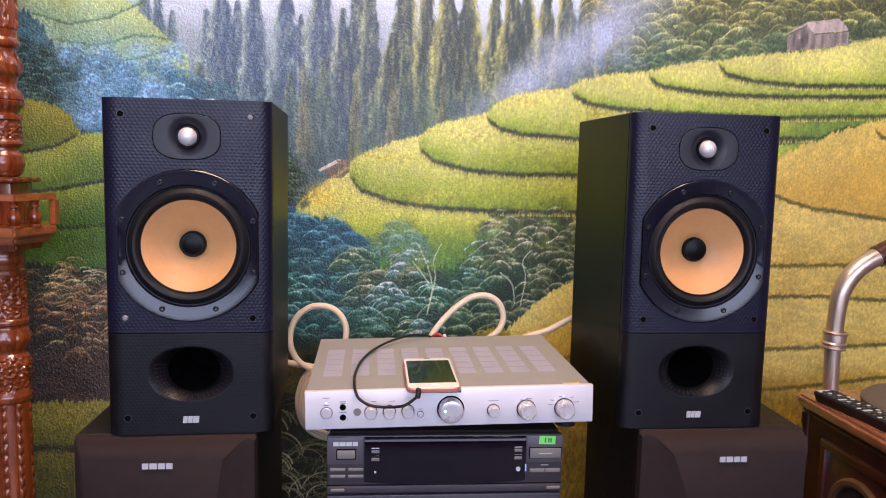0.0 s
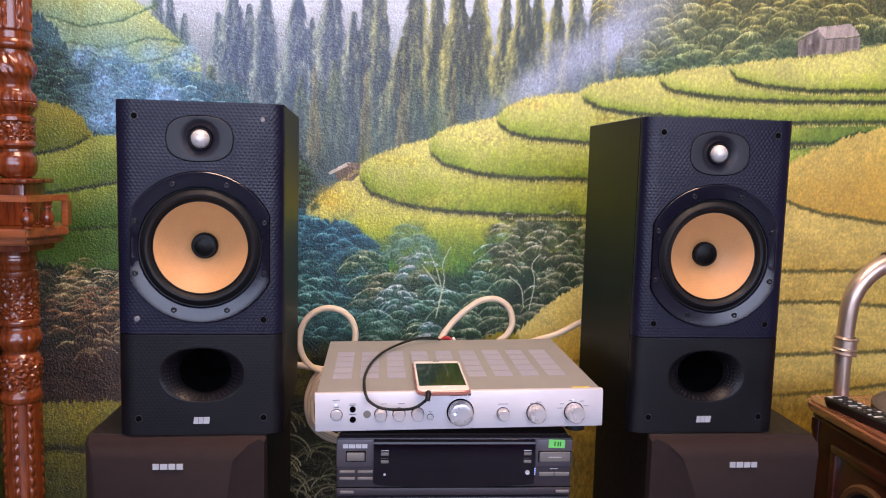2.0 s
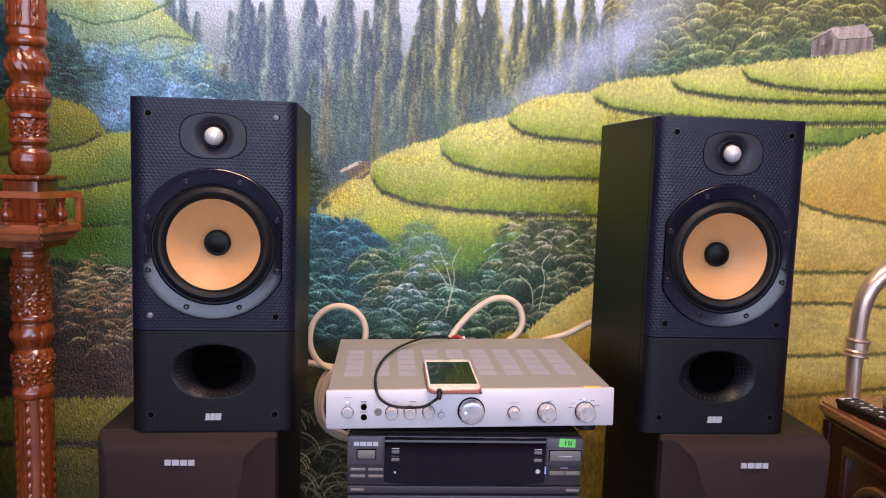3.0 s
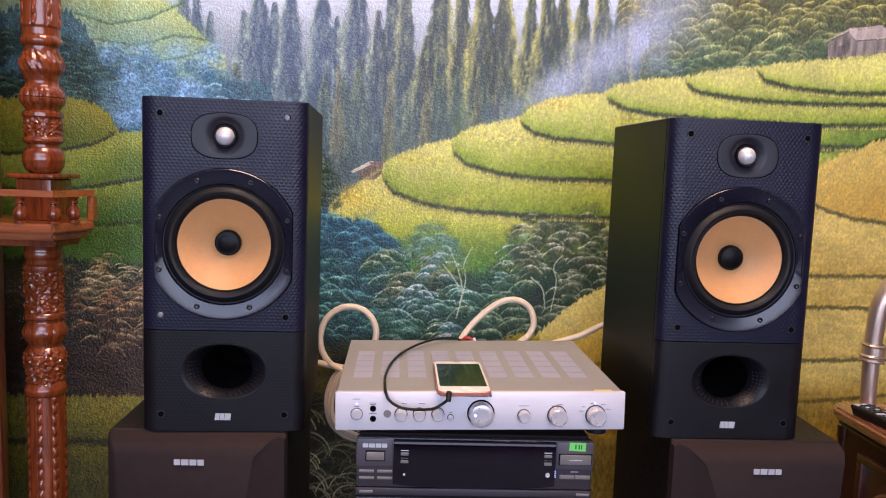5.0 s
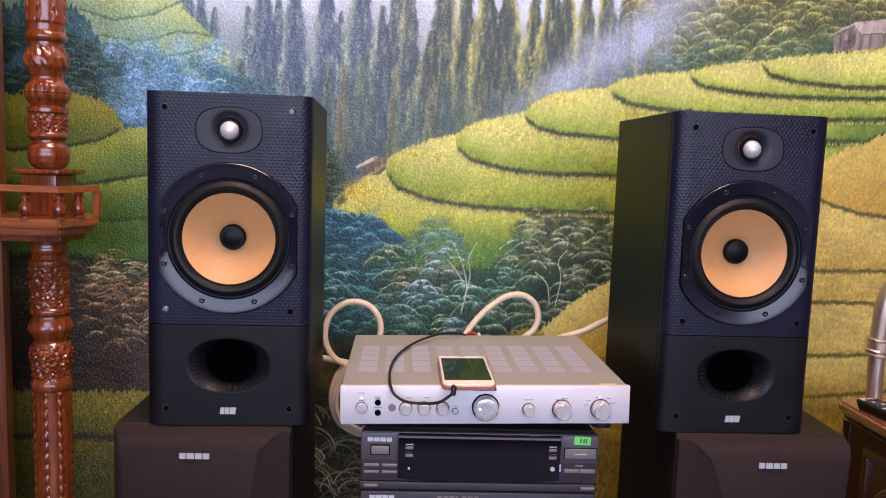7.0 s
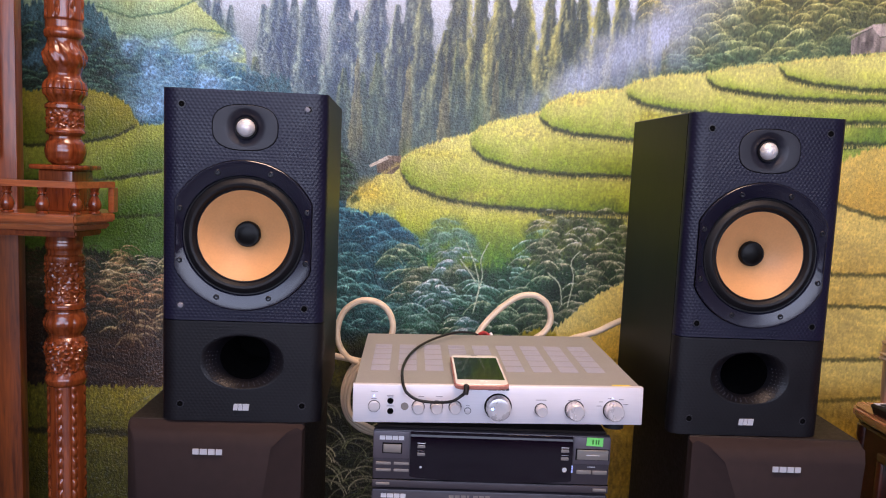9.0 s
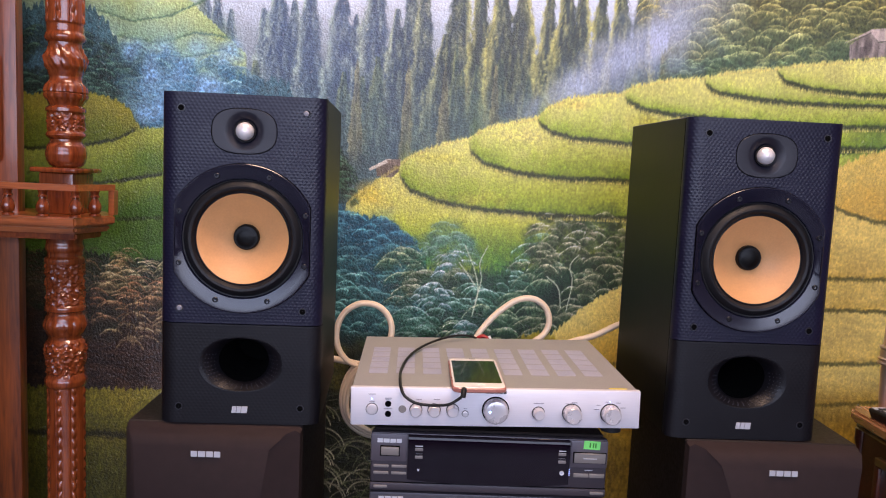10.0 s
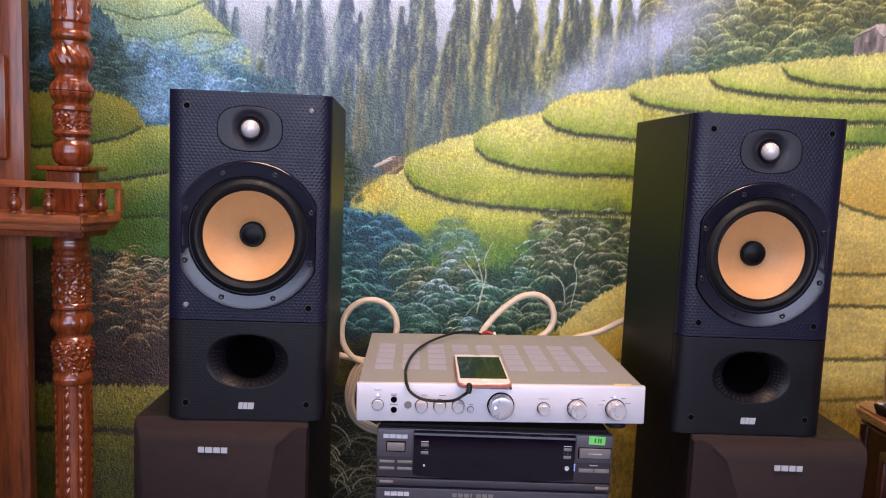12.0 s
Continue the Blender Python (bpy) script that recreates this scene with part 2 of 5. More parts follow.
def tube(points, radius, n=12, per=8, bm=None, radii=None):
    bm = bm or bmesh.new()
    path = smooth_path(points, per)
    up = Vector((0.13, 0.31, 0.94)).normalized()
    rings = []
    for i, p in enumerate(path):
        d = (path[min(i + 1, len(path) - 1)] - path[max(i - 1, 0)]).normalized()
        side = d.cross(up)
        if side.length < 0.05:
            side = d.cross(Vector((1, 0, 0)))
        side.normalize()
        if rings:
            side = (last - d * last.dot(d)).normalized()
        last = side
        nor = side.cross(d)
        r = radius if radii is None else radii[0] + (radii[1] - radii[0]) * i / (len(path) - 1)
        rings.append([bm.verts.new(p + (side * math.cos(2 * math.pi * k / n) + nor * math.sin(2 * math.pi * k / n)) * r) for k in range(n)])
    for a, b in zip(rings, rings[1:]):
        for k in range(n):
            bm.faces.new((a[k], a[(k + 1) % n], b[(k + 1) % n], b[k]))
    bm.faces.new(rings[0])
    bm.faces.new(rings[-1])
    bmesh.ops.recalc_face_normals(bm, faces=bm.faces)
    return bm


# ---- the room ----
RX0, RX1 = -2.9, 3.0
tagged(part("floor", box(RX0, RX1, BACK_Y, 0.15, -0.12, 0), M_TILE), "brown glossy tiled floor of the room", "floor", kind="structure")
tagged(part("ceiling", box(RX0, RX1, BACK_Y, 0.15, ROOM_H, ROOM_H + 0.12), M_CEILING), "plain white painted ceiling of the room", "ceiling", kind="structure")
tagged(part("wall_north", box(RX0, RX1, 0.004, 0.15, 0, ROOM_H), M_PLASTER), "plastered wall that carries the painted mural", "wall", kind="structure")
tagged(part("wall_west", box(RX0 - 0.15, RX0, BACK_Y, 0.15, 0, ROOM_H), M_PLASTER), "plain cream plastered side wall", "wall", kind="structure")
tagged(part("wall_east", box(RX1, RX1 + 0.15, BACK_Y, 0.15, 0, ROOM_H), M_PLASTER), "plain cream plastered side wall", "wall", kind="structure")
bm = box(RX0, RX1, BACK_Y - 0.15, BACK_Y, 0, WIN_Z[0])
box(RX0, RX1, BACK_Y - 0.15, BACK_Y, WIN_Z[1], ROOM_H, bm=bm)
box(RX0, WIN_X[0], BACK_Y - 0.15, BACK_Y, WIN_Z[0], WIN_Z[1], bm=bm)
box(WIN_X[1], RX1, BACK_Y - 0.15, BACK_Y, WIN_Z[0], WIN_Z[1], bm=bm)
tagged(part("wall_south", bm, M_PLASTER), "cream plastered wall with one wide window", "wall", kind="structure")
win = empty("window_1", pose(0, BACK_Y - 0.08, 0), "wide white framed window letting daylight in", "window", kind="structure")
bm = box(WIN_X[0], WIN_X[1], -0.03, 0.03, WIN_Z[0], WIN_Z[0] + 0.05)
box(WIN_X[0], WIN_X[1], -0.03, 0.03, WIN_Z[1] - 0.05, WIN_Z[1], bm=bm)
for k in range(4):
    xm = WIN_X[0] + 0.025 + (WIN_X[1] - WIN_X[0] - 0.05) * k / 3
    box(xm - 0.025, xm + 0.025, -0.03, 0.03, WIN_Z[0] + 0.05, WIN_Z[1] - 0.05, bm=bm)
part("window_frame", bm, M_WINDOW_FRAME, win)
lamp = empty("ceiling_light", pose(0.2, -1.15, ROOM_H - 0.09), "warm white ceiling light with a glowing diffuser", "ceiling light")
part("frame", box(-0.6, 0.6, -0.3, 0.3, 0.02, 0.09, 0.01), M_WINDOW_FRAME, lamp)
part("diffuser", box(-0.56, 0.56, -0.26, 0.26, 0.0, 0.02, 0.005), M_LAMP, lamp)


# ---- the mural: an oil landscape painted on the plaster, worked out stroke by stroke ----
CELL = 0.0016
GX = np.concatenate([np.linspace(RX0, -0.93, 60)[:-1], np.arange(-0.93, 1.36, CELL), np.linspace(1.365, RX1, 60)])
GZ = np.concatenate([np.linspace(0, 0.03, 4)[:-1], np.arange(0.03, 1.31, CELL), np.linspace(1.32, ROOM_H, 60)])
NX, NZ = len(GX), len(GZ)
rng_m = np.random.default_rng(11)
XX, ZZ = np.meshgrid(GX, GZ)


def col(r, g, b):
    return np.array((r, g, b), float) / 255


def cloud(sx, sz, seed):
    """Smooth random field 0..1 with cells of sx by sz metres."""
    r = np.random.default_rng(seed)
    u, w = (GX - RX0) / sx, GZ / sz
    t = r.random((int(w.max()) + 3, int(u.max()) + 3))
    i, j = w.astype(int), u.astype(int)
    fi, fj = (w - i)[:, None], (u - j)[None, :]
    fi, fj = fi * fi * (3 - 2 * fi), fj * fj * (3 - 2 * fj)
    a, b = t[i][:, j], t[i][:, j + 1]
    c, d = t[i + 1][:, j], t[i + 1][:, j + 1]
    return (a * (1 - fj) + b * fj) * (1 - fi) + (c * (1 - fj) + d * fj) * fi


N_FINE, N_DAB, N_STREAK, N_MID, N_BIG = cloud(0.004, 0.004, 1), cloud(0.004, 0.011, 2), cloud(0.006, 0.03, 3), cloud(0.022, 0.022, 4), cloud(0.09, 0.07, 5)
N_WIDE = cloud(0.03, 0.008, 6)
N_TINY = cloud(0.0018, 0.0042, 9)
EDGE = cloud(0.0032, 10, 7)[0] * 0.6 + cloud(0.010, 10, 8)[0] * 0.4
IMG = np.zeros((NZ, NX, 3))


def lay(mask, colour, where=None):
    """Blend a colour (one, or a field) in by a 0..1 mask."""
    s = where or (slice(None), slice(None))
    IMG[s] = IMG[s] * (1 - mask[..., None]) + colour * mask[..., None]


def step(x):
    return np.clip(x, 0, 1) ** 2 * (3 - 2 * np.clip(x, 0, 1))


def curve_z(pts):
    p = sorted(pts)
    return np.interp(GX, [a for a, b in p], [b for a, b in p])


def span(x0, x1, soft=0.006):
    return (np.clip((GX - x0) / soft, 0, 1) * np.clip((x1 - GX) / soft, 0, 1))[None, :]


def field(pts, light, dark, depth, ragged=0.012, x0=None, x1=None, alpha=1.0, dabs=0.085):
    """A field of standing grass below a line, ragged along its top, darker towards its foot."""
    z = curve_z(pts) + (EDGE - 0.5) * ragged
    d = z[None, :] - ZZ
    m = np.clip(d / 0.003, 0, 1) * alpha * span(min(p[0] for p in pts) if x0 is None else x0, max(p[0] for p in pts) if x1 is None else x1)
    t = step(d / depth + (N_MID - 0.5) * 0.25)
    c = light * (1 - t[..., None]) + dark * t[..., None]
    c = c * (1 + dabs * (0.6 * (N_DAB - 0.5) + 0.5 * (N_FINE - 0.5) + 1.5 * (N_TINY - 0.5)) + 0.14 * (N_BIG - 0.5) + 0.10 * (N_MID - 0.5))[..., None]
    lay(m, c)


def contour(pts, width, ink, shade, glow_c, above=0.05, below=0.035, strength=0.75):
    """The dark edge of a terrace: shade gathers above it, light grass starts below it."""
    z = curve_z(pts) + (EDGE - 0.5) * 0.004
    s = span(min(p[0] for p in pts), max(p[0] for p in pts), 0.012)
    d = ZZ - z[None, :]
    j = (1 + 0.16 * (N_DAB - 0.5) + 0.16 * (N_FINE - 0.5) + 0.10 * (N_TINY - 0.5))[..., None]
    lay(s * np.where(d > 0, np.exp(-d / above), 0) * strength * (0.6 + 0.6 * N_MID), shade * j)
    lay(s * np.where(d <= 0, np.exp(d / below), 0) * strength * (0.5 + 0.6 * N_MID), glow_c * j)
    lay(s * np.clip(1.4 - np.abs(d) / width * (0.7 + 0.8 * N_FINE), 0, 1) * 0.92, ink * j)


def box_of(x0, x1, z0, z1):
    i = slice(max(0, np.searchsorted(GZ, z0)), np.searchsorted(GZ, z1))
    k = slice(max(0, np.searchsorted(GX, x0)), np.searchsorted(GX, x1))
    return i, k


def blob(x, z, rx, rz, c, alpha=1.0, hard=0.35, mottled=0.3):
    s = box_of(x - rx * 1.3, x + rx * 1.3, z - rz * 1.3, z + rz * 1.3)
    q = np.hypot((XX[s] - x) / rx, (ZZ[s] - z) / rz) + (N_MID[s] - 0.5) * 0.5 + (N_FINE[s] - 0.5) * 0.2
    lay(np.clip((1 - q) / hard, 0, 1) * alpha, c * (1 + mottled * 2 * (N_FINE[s] - 0.5))[..., None], s)


def conifer(x, top, foot, hw, dark, light, alpha=0.93, lit=-0.3):
    s = box_of(x - hw * 1.8, x + hw * 1.8, foot - 0.03, top)
    d = top - ZZ[s]
    w = hw * (0.12 + 0.88 * np.clip(d / (0.62 * (top - foot)), 0, 1) ** 0.85) * (0.5 + 1.0 * (0.5 * N_MID[s] + 0.3 * N_DAB[s] + 0.2 * N_FINE[s]))
    u = (XX[s] - x) / np.maximum(w, 1e-4)
    m = np.clip((1 - np.abs(u)) * 3.5, 0, 1) * np.clip((ZZ[s] - foot) / 0.07, 0, 1) * alpha
    t = np.clip(1.2 * (0.6 * N_STREAK[s] + 0.25 * N_DAB[s] + 0.15 * N_FINE[s]) - 0.46 + 0.75 * step((u * np.sign(lit) - 0.2) / 0.7), 0, 1)
    c = dark * (1 - t[..., None]) + light * t[..., None]
    lay(m, c * (0.96 + 0.18 * (N_FINE[s] - 0.5))[..., None], s)


def strokes(x, z, colours, alphas, wide=0):
    """Lay single touches of paint along points."""
    j = np.clip(np.searchsorted(GX, x), 1, NX - 2)
    i = np.clip(np.searchsorted(GZ, z), 1, NZ - 2)
    for dj in range(-wide, wide + 1):
        a = alphas * (1.0 if dj == 0 else 0.55)
        IMG[i + dj, j] = IMG[i + dj, j] * (1 - a[:, None]) + colours * a[:, None]


def frond(x, z, a, b, way, light, dark, alpha=0.9):
    """One arching spray: a spine that rises and droops to one side, with fine hairs hanging from it, pale above and dark beneath."""
    k, m = max(8, int(a / 0.0013)), max(8, int(b * 1.5 / 0.0011))
    u = np.linspace(0, 1, k)[:, None] + rng_m.normal(0, 0.01, (k, 1))
    w = np.linspace(0, 1, m)[None, :]
    rise = rng_m.uniform(0.7, 1.3)
    ln = b * (0.35 + 1.15 * rng_m.random((k, 1)) ** 2) * (1 - 0.45 * u)
    xs = x + way * (a * u + 0.35 * ln * w) + 0 * w
    zs = z + b * (rise * u - (0.75 + rise) * u * u) - ln * w ** 1.2
    tone = (0.35 + 0.8 * rng_m.random((k, 1))) * (1 - w) ** 1.1 * (1 - 0.35 * u)
    tone = np.clip(1.15 * tone + 0.42 * np.exp(-w / 0.12), 0, 1.1).ravel()[:, None]
    strokes(xs.ravel(), zs.ravel(), np.clip(dark + (light - dark) * tone, 0, 1), (alpha * (1 - 0.75 * w) * np.ones((k, 1))).ravel())
    strokes(xs[:, 0], zs[:, 0], np.tile(np.clip(light * 1.08, 0, 1), (k, 1)), alpha * 0.4 * (1 - 0.8 * u[:, 0]), 1)


def plume(x, z, r, light, dark, heart=0.6, rows=4):
    """A clump of bamboo: sprays that arch out to both sides, the lower ones laid over the upper."""
    blob(x, z - 0.5 * r, r * 1.05, r * 1.05, dark, heart, 0.9)
    lean = rng_m.normal(0, 0.10)
    for row in range(rows):
        for q in range(2 + (row > 1)):
            xo = rng_m.normal(0, 0.16 + 0.15 * row) * r + lean * row * r
            way = 1 if xo + rng_m.normal(0, 0.18) * r > 0 else -1
            a = r * rng_m.uniform(0.55, 1.15)
            b = a * rng_m.uniform(0.34, 0.6)
            x0, z0 = x + xo, z - row * 0.40 * r + rng_m.normal(0, 0.10) * r
            blob(x0 + 0.5 * way * a, z0 - 0.6 * b, a * 0.65, b * 0.9, dark, 0.7 * heart + 0.05, 0.9)
            frond(x0 - 0.12 * way * a, z0, a, b, way, light * rng_m.uniform(0.82, 1.34) * (1 - 0.05 * row), dark, rng_m.uniform(0.6, 0.95))
            if rng_m.random() < 0.5:
                frond(x0 + 0.1 * way * a, z0, a * 0.6, b * 0.8, -way, light * rng_m.uniform(0.65, 1.1), dark, 0.75)


def stem(pts, c, wide=0, alpha=0.8):
    p = np.array([(q[0], q[1]) for q in smooth_path([(a, b, 0) for a, b in pts], 160)])
    strokes(p[:, 0], p[:, 1], np.tile(c, (len(p), 1)), alpha * np.ones(len(p)), wide)
    if wide:
        strokes(p[:, 0] + CELL, p[:, 1], np.tile(c * 0.8, (len(p), 1)), alpha * np.ones(len(p)), 0)


def poly(pts, c, streak=0.2):
    xs, zs = [p[0] for p in pts], [p[1] for p in pts]
    s = box_of(min(xs), max(xs), min(zs), max(zs))
    x, z = XX[s], ZZ[s]
    ins = np.zeros(x.shape, bool)
    for (xa, za), (xb, zb) in zip(pts, pts[1:] + pts[:1]):
        if za != zb:
            ins ^= ((z > min(za, zb)) & (z <= max(za, zb)) & (x < xa + (z - za) * (xb - xa) / (zb - za)))
    lay(ins * 0.95, c * (1 + streak * 2 * (N_STREAK[s] - 0.5))[..., None], s)


def boughs(x, top, foot, hw, dark, light, n=90, lit=-1):
    """Drooping boughs laid over a conifer in single strokes."""
    u = np.linspace(0, 1, 12)
    for k in range(n):
        f = (k + rng_m.random()) / n
        z0 = top - f * (top - foot) * 0.95
        w = hw * (0.15 + 0.85 * min(1, f / 0.62) ** 0.85)
        sg = rng_m.choice((-1, 1))
        x0 = x + sg * w * rng_m.uniform(0.0, 0.75)
        ln = max(0.006, w * rng_m.uniform(0.35, 0.7))
        b = rng_m.uniform(0.35, 1.0) if sg == lit and abs(x0 - x) > 0.3 * w else 0.45 * rng_m.random() ** 2
        c = dark * 0.8 + (light - dark * 0.8) * b
        strokes(x0 + sg * ln * 0.55 * u, z0 - ln * (0.5 * u + 1.1 * u * u), np.tile(np.clip(c, 0, 1), (12, 1)), (0.62 - 0.3 * u) * (0.3 + 0.7 * min(1, (1 - f) * 3)), int(k % 2))


# sky, mist and the far wood
t = step((ZZ - 0.95) / 0.35)
IMG[:] = col(96, 118, 128) * (1 - t[..., None]) + col(218, 231, 250) * t[..., None]
IMG *= (1 + 0.10 * (N_BIG - 0.5) + 0.06 * (N_WIDE - 0.5))[..., None]
for k in range(60):
    x = -2.9 + 5.9 * k / 60 + rng_m.uniform(-0.03, 0.03)
    if not -0.5 < x < 0.62:
        conifer(x, rng_m.uniform(1.5, 2.2), 0.85, rng_m.uniform(0.05, 0.08), col(50, 66, 52), col(120, 128, 70))
# hazy undergrowth under the tall trees
d = curve_z([(-0.462, 1.126), (-0.359, 1.083), (-0.29, 1.038), (-0.207, 1.076), (-0.089, 1.068), (0.007, 1.071), (0.128, 1.099), (0.275, 1.103), (0.374, 1.094), (0.498, 1.122), (0.624, 1.139)])[None, :] - ZZ
lay(np.clip(d / 0.03, 0, 1) * span(-0.6, 0.75, 0.1) * 0.85, (col(66, 92, 100) * (1 + 0.3 * (N_DAB - 0.5) + 0.2 * (N_FINE - 0.5))[..., None]))
FAR = [(-0.388, 1.243, 0.028), (-0.362, 1.221, 0.025), (-0.332, 1.181, 0.019), (-0.262, 1.186, 0.028), (-0.231, 1.249, 0.038), (-0.197, 1.205, 0.025), (-0.164, 1.243, 0.033), (-0.098, 1.248, 0.036), (-0.065, 1.182, 0.02), (-0.024, 1.258, 0.046), (0.021, 1.199, 0.028), (0.054, 1.261, 0.033), (0.08, 1.273, 0.028), (0.127, 1.151, 0.038), (0.157, 1.265, 0.043), (0.2, 1.278, 0.028), (0.246, 1.28, 0.036), (0.293, 1.259, 0.036), (0.349, 1.265, 0.025), (0.386, 1.286, 0.03), (0.42, 1.275, 0.025), (0.461, 1.277, 0.025), (0.504, 1.291, 0.028), (0.551, 1.292, 0.025)]
for k, (x, top, hw) in enumerate(FAR):
    near = step((x + 0.1) / 0.35)
    dark = col(62, 88, 122) * (1 - near) + col(44, 64, 66) * near
    light = col(164, 190, 184) * (1 - near) + col(196, 196, 116) * near
    side = 1 if k % 3 == 2 else -1
    conifer(x, top, 0.86 + 0.02 * (k % 3), hw * (1.35 + 0.25 * step(np.array((x - 0.2) / 0.2))), dark, light, lit=0.5 * side)
    boughs(x, top, 0.95, hw * 1.35, dark, light, 110, side)
for k in range(26):
    x = rng_m.uniform(-0.42, 0.62)
    conifer(x, rng_m.uniform(1.02, 1.13), 0.86, rng_m.uniform(0.018, 0.034), col(54, 80, 78), col(138, 152, 96), 0.7)
# the foot of the wood, hazy and stippled
d = step((1.10 - ZZ) / 0.16) * span(-0.5, 0.62, 0.12) * 0.62
lay(d, col(76, 102, 108) * (1 + 0.25 * (N_TINY - 0.5) + 0.25 * (N_FINE - 0.5) + 0.3 * (N_STREAK - 0.5))[..., None])
for x in (-0.06, 0.05, 0.13, 0.24):
    conifer(x, 1.09, 0.84, 0.016, col(92, 98, 84), col(164, 156, 108), 0.6)

# far terraces and blue bushes on the upper left
field([(-0.902, 1.256), (-0.616, 1.245), (-0.516, 1.227), (-0.426, 1.202), (-0.346, 1.13), (-0.295, 1.085)], col(188, 206, 128), col(136, 186, 176), 0.12, 0.008, alpha=0.9)
for c in ([(-0.619, 1.166), (-0.541, 1.146), (-0.461, 1.16), (-0.38, 1.2)], [(-0.576, 1.116), (-0.485, 1.102), (-0.404, 1.128), (-0.323, 1.119)], [(-0.52, 1.066), (-0.44, 1.071), (-0.347, 1.095), (-0.301, 1.079)]):
    contour(c, 0.003, col(84, 122, 98), col(120, 160, 110), col(176, 194, 128), 0.02, 0.03, 0.5)
field([(-0.973, 1.142), (-0.797, 1.165), (-0.686, 1.175), (-0.619, 1.166), (-0.586, 1.133), (-0.555, 1.065), (-0.462, 1.091), (-0.395, 1.023), (-0.313, 1.038), (-0.207, 1.041), (-0.172, 0.91)], col(54, 96, 112), col(66, 116, 150), 0.2, 0.03, alpha=0.9, dabs=0.3)
for k in range(64):
    x = float(rng_m.uniform(-0.86, -0.30))
    z = 1.13 - 0.17 * k / 64 - 0.05 * step((x + 0.7) / 0.3)
    e = step((x + 0.62) / 0.2)
    plume(x, z, rng_m.uniform(0.026, 0.044), col(84, 128, 108) * (1 - e) + col(140, 190, 208) * e, col(20, 46, 44) * (1 - e) + col(40, 92, 124) * e)
# blue blobs put the strong window sheen of this corner into the paint
for k in range(44):
    x = rng_m.uniform(-0.56, -0.32)
    blob(x, rng_m.uniform(0.94, 1.10), 0.035, 0.035, col(124, 176, 222), 0.42, 0.9, 0.3)

# wood on the upper right, with rounded crowns
field([(0.593, 1.113), (0.621, 1.187), (0.681, 1.262), (0.807, 1.291), (1.22, 1.319), (1.529, 1.357)], col(100, 104, 62), col(66, 76, 44), 0.15, 0.05, x1=1.6, alpha=0.95, dabs=0.4)
for k in range(16):
    x = 0.80 + 0.05 * k + rng_m.uniform(-0.02, 0.02)
    conifer(x, rng_m.uniform(1.24, 1.38), 1.1, rng_m.uniform(0.02, 0.035), col(84, 82, 44), col(196, 172, 84), 0.85)
for row, z0 in enumerate((1.275, 1.235, 1.19, 1.15)):
    for k in range(8):
        x = 0.60 + 0.045 * row + 0.085 * k + rng_m.normal(0, 0.016)
        g = min(1.0, 0.25 * row + 0.1 * rng_m.random())
        z = z0 + rng_m.normal(0, 0.010) + 0.03 * (x - 0.7)
        blob(x, z - 0.045, 0.06, 0.045, col(60, 66, 38) * (1 - g) + col(48, 76, 54) * g, 0.85, 0.8, 0.2)
        plume(x, z, rng_m.uniform(0.040, 0.062), col(238, 222, 124) * (1 - g) + col(176, 196, 128) * g, col(82, 86, 46) * (1 - g) + col(54, 84, 58) * g, 0.6, 4)
for k in range(14):
    plume(rng_m.uniform(0.60, 0.98), rng_m.uniform(1.095, 1.125), rng_m.uniform(0.022, 0.034), col(136, 168, 116), col(34, 62, 44), 0.7, 3)

# drifting smoke, from the wood down to the terraces
q = np.abs((XX - 0.51) * 0.64 - (ZZ - 1.115)) / (0.055 + 0.20 * np.clip(XX - 0.35, 0, 1)) + (N_MID - 0.5) * 0.5
lay(step(1.1 - 0.8 * q) * span(0.24, 0.80, 0.16) * (0.5 + 0.4 * N_BIG), col(172, 188, 222) * (1 + 0.3 * (N_TINY - 0.5))[..., None])

# the great terraced hill
HILL = [(-0.08, 0.76), (-0.074, 0.783), (-0.054, 0.803), (-0.003, 0.839), (0.039, 0.871), (0.057, 0.889), (0.13, 0.92), (0.186, 0.936), (0.228, 0.961), (0.335, 0.987), (0.358, 1.011), (0.413, 1.035), (0.514, 1.046), (0.538, 1.063), (0.626, 1.083), (0.703, 1.09), (0.741, 1.103), (0.856, 1.117), (0.908, 1.128), (1.012, 1.139), (1.104, 1.152), (1.232, 1.181), (1.541, 1.245)]
field(HILL, col(222, 220, 124), col(172, 188, 52), 0.20, 0.012, x1=3.0, dabs=0.09)
INK, SHADE, GLOW = col(44, 54, 24), col(106, 140, 24), col(228, 220, 120)
RIMS = ([(0.85, 1.119), (0.854, 1.105), (0.874, 1.085), (0.938, 1.072), (1.044, 1.065), (1.242, 1.071), (1.558, 1.093)], [(0.693, 1.085), (0.699, 1.07), (0.724, 1.056), (0.796, 1.046), (0.9, 1.04), (1.019, 1.04), (1.244, 1.047), (1.56, 1.068)],
          [(0.521, 1.043), (0.529, 1.028), (0.559, 1.014), (0.617, 1.004), (0.759, 0.997), (1.009, 0.993), (1.248, 1.003), (1.565, 1.023)], [(0.332, 0.987), (0.34, 0.972), (0.366, 0.953), (0.416, 0.942), (0.543, 0.935), (0.763, 0.935), (1.106, 0.951)],
          [(0.186, 0.936), (0.192, 0.904), (0.224, 0.878), (0.293, 0.862), (0.381, 0.854), (0.547, 0.855), (0.767, 0.854)], [(0.035, 0.871), (0.041, 0.84), (0.064, 0.813), (0.132, 0.79), (0.237, 0.776), (0.384, 0.771), (0.55, 0.772), (0.772, 0.775)])
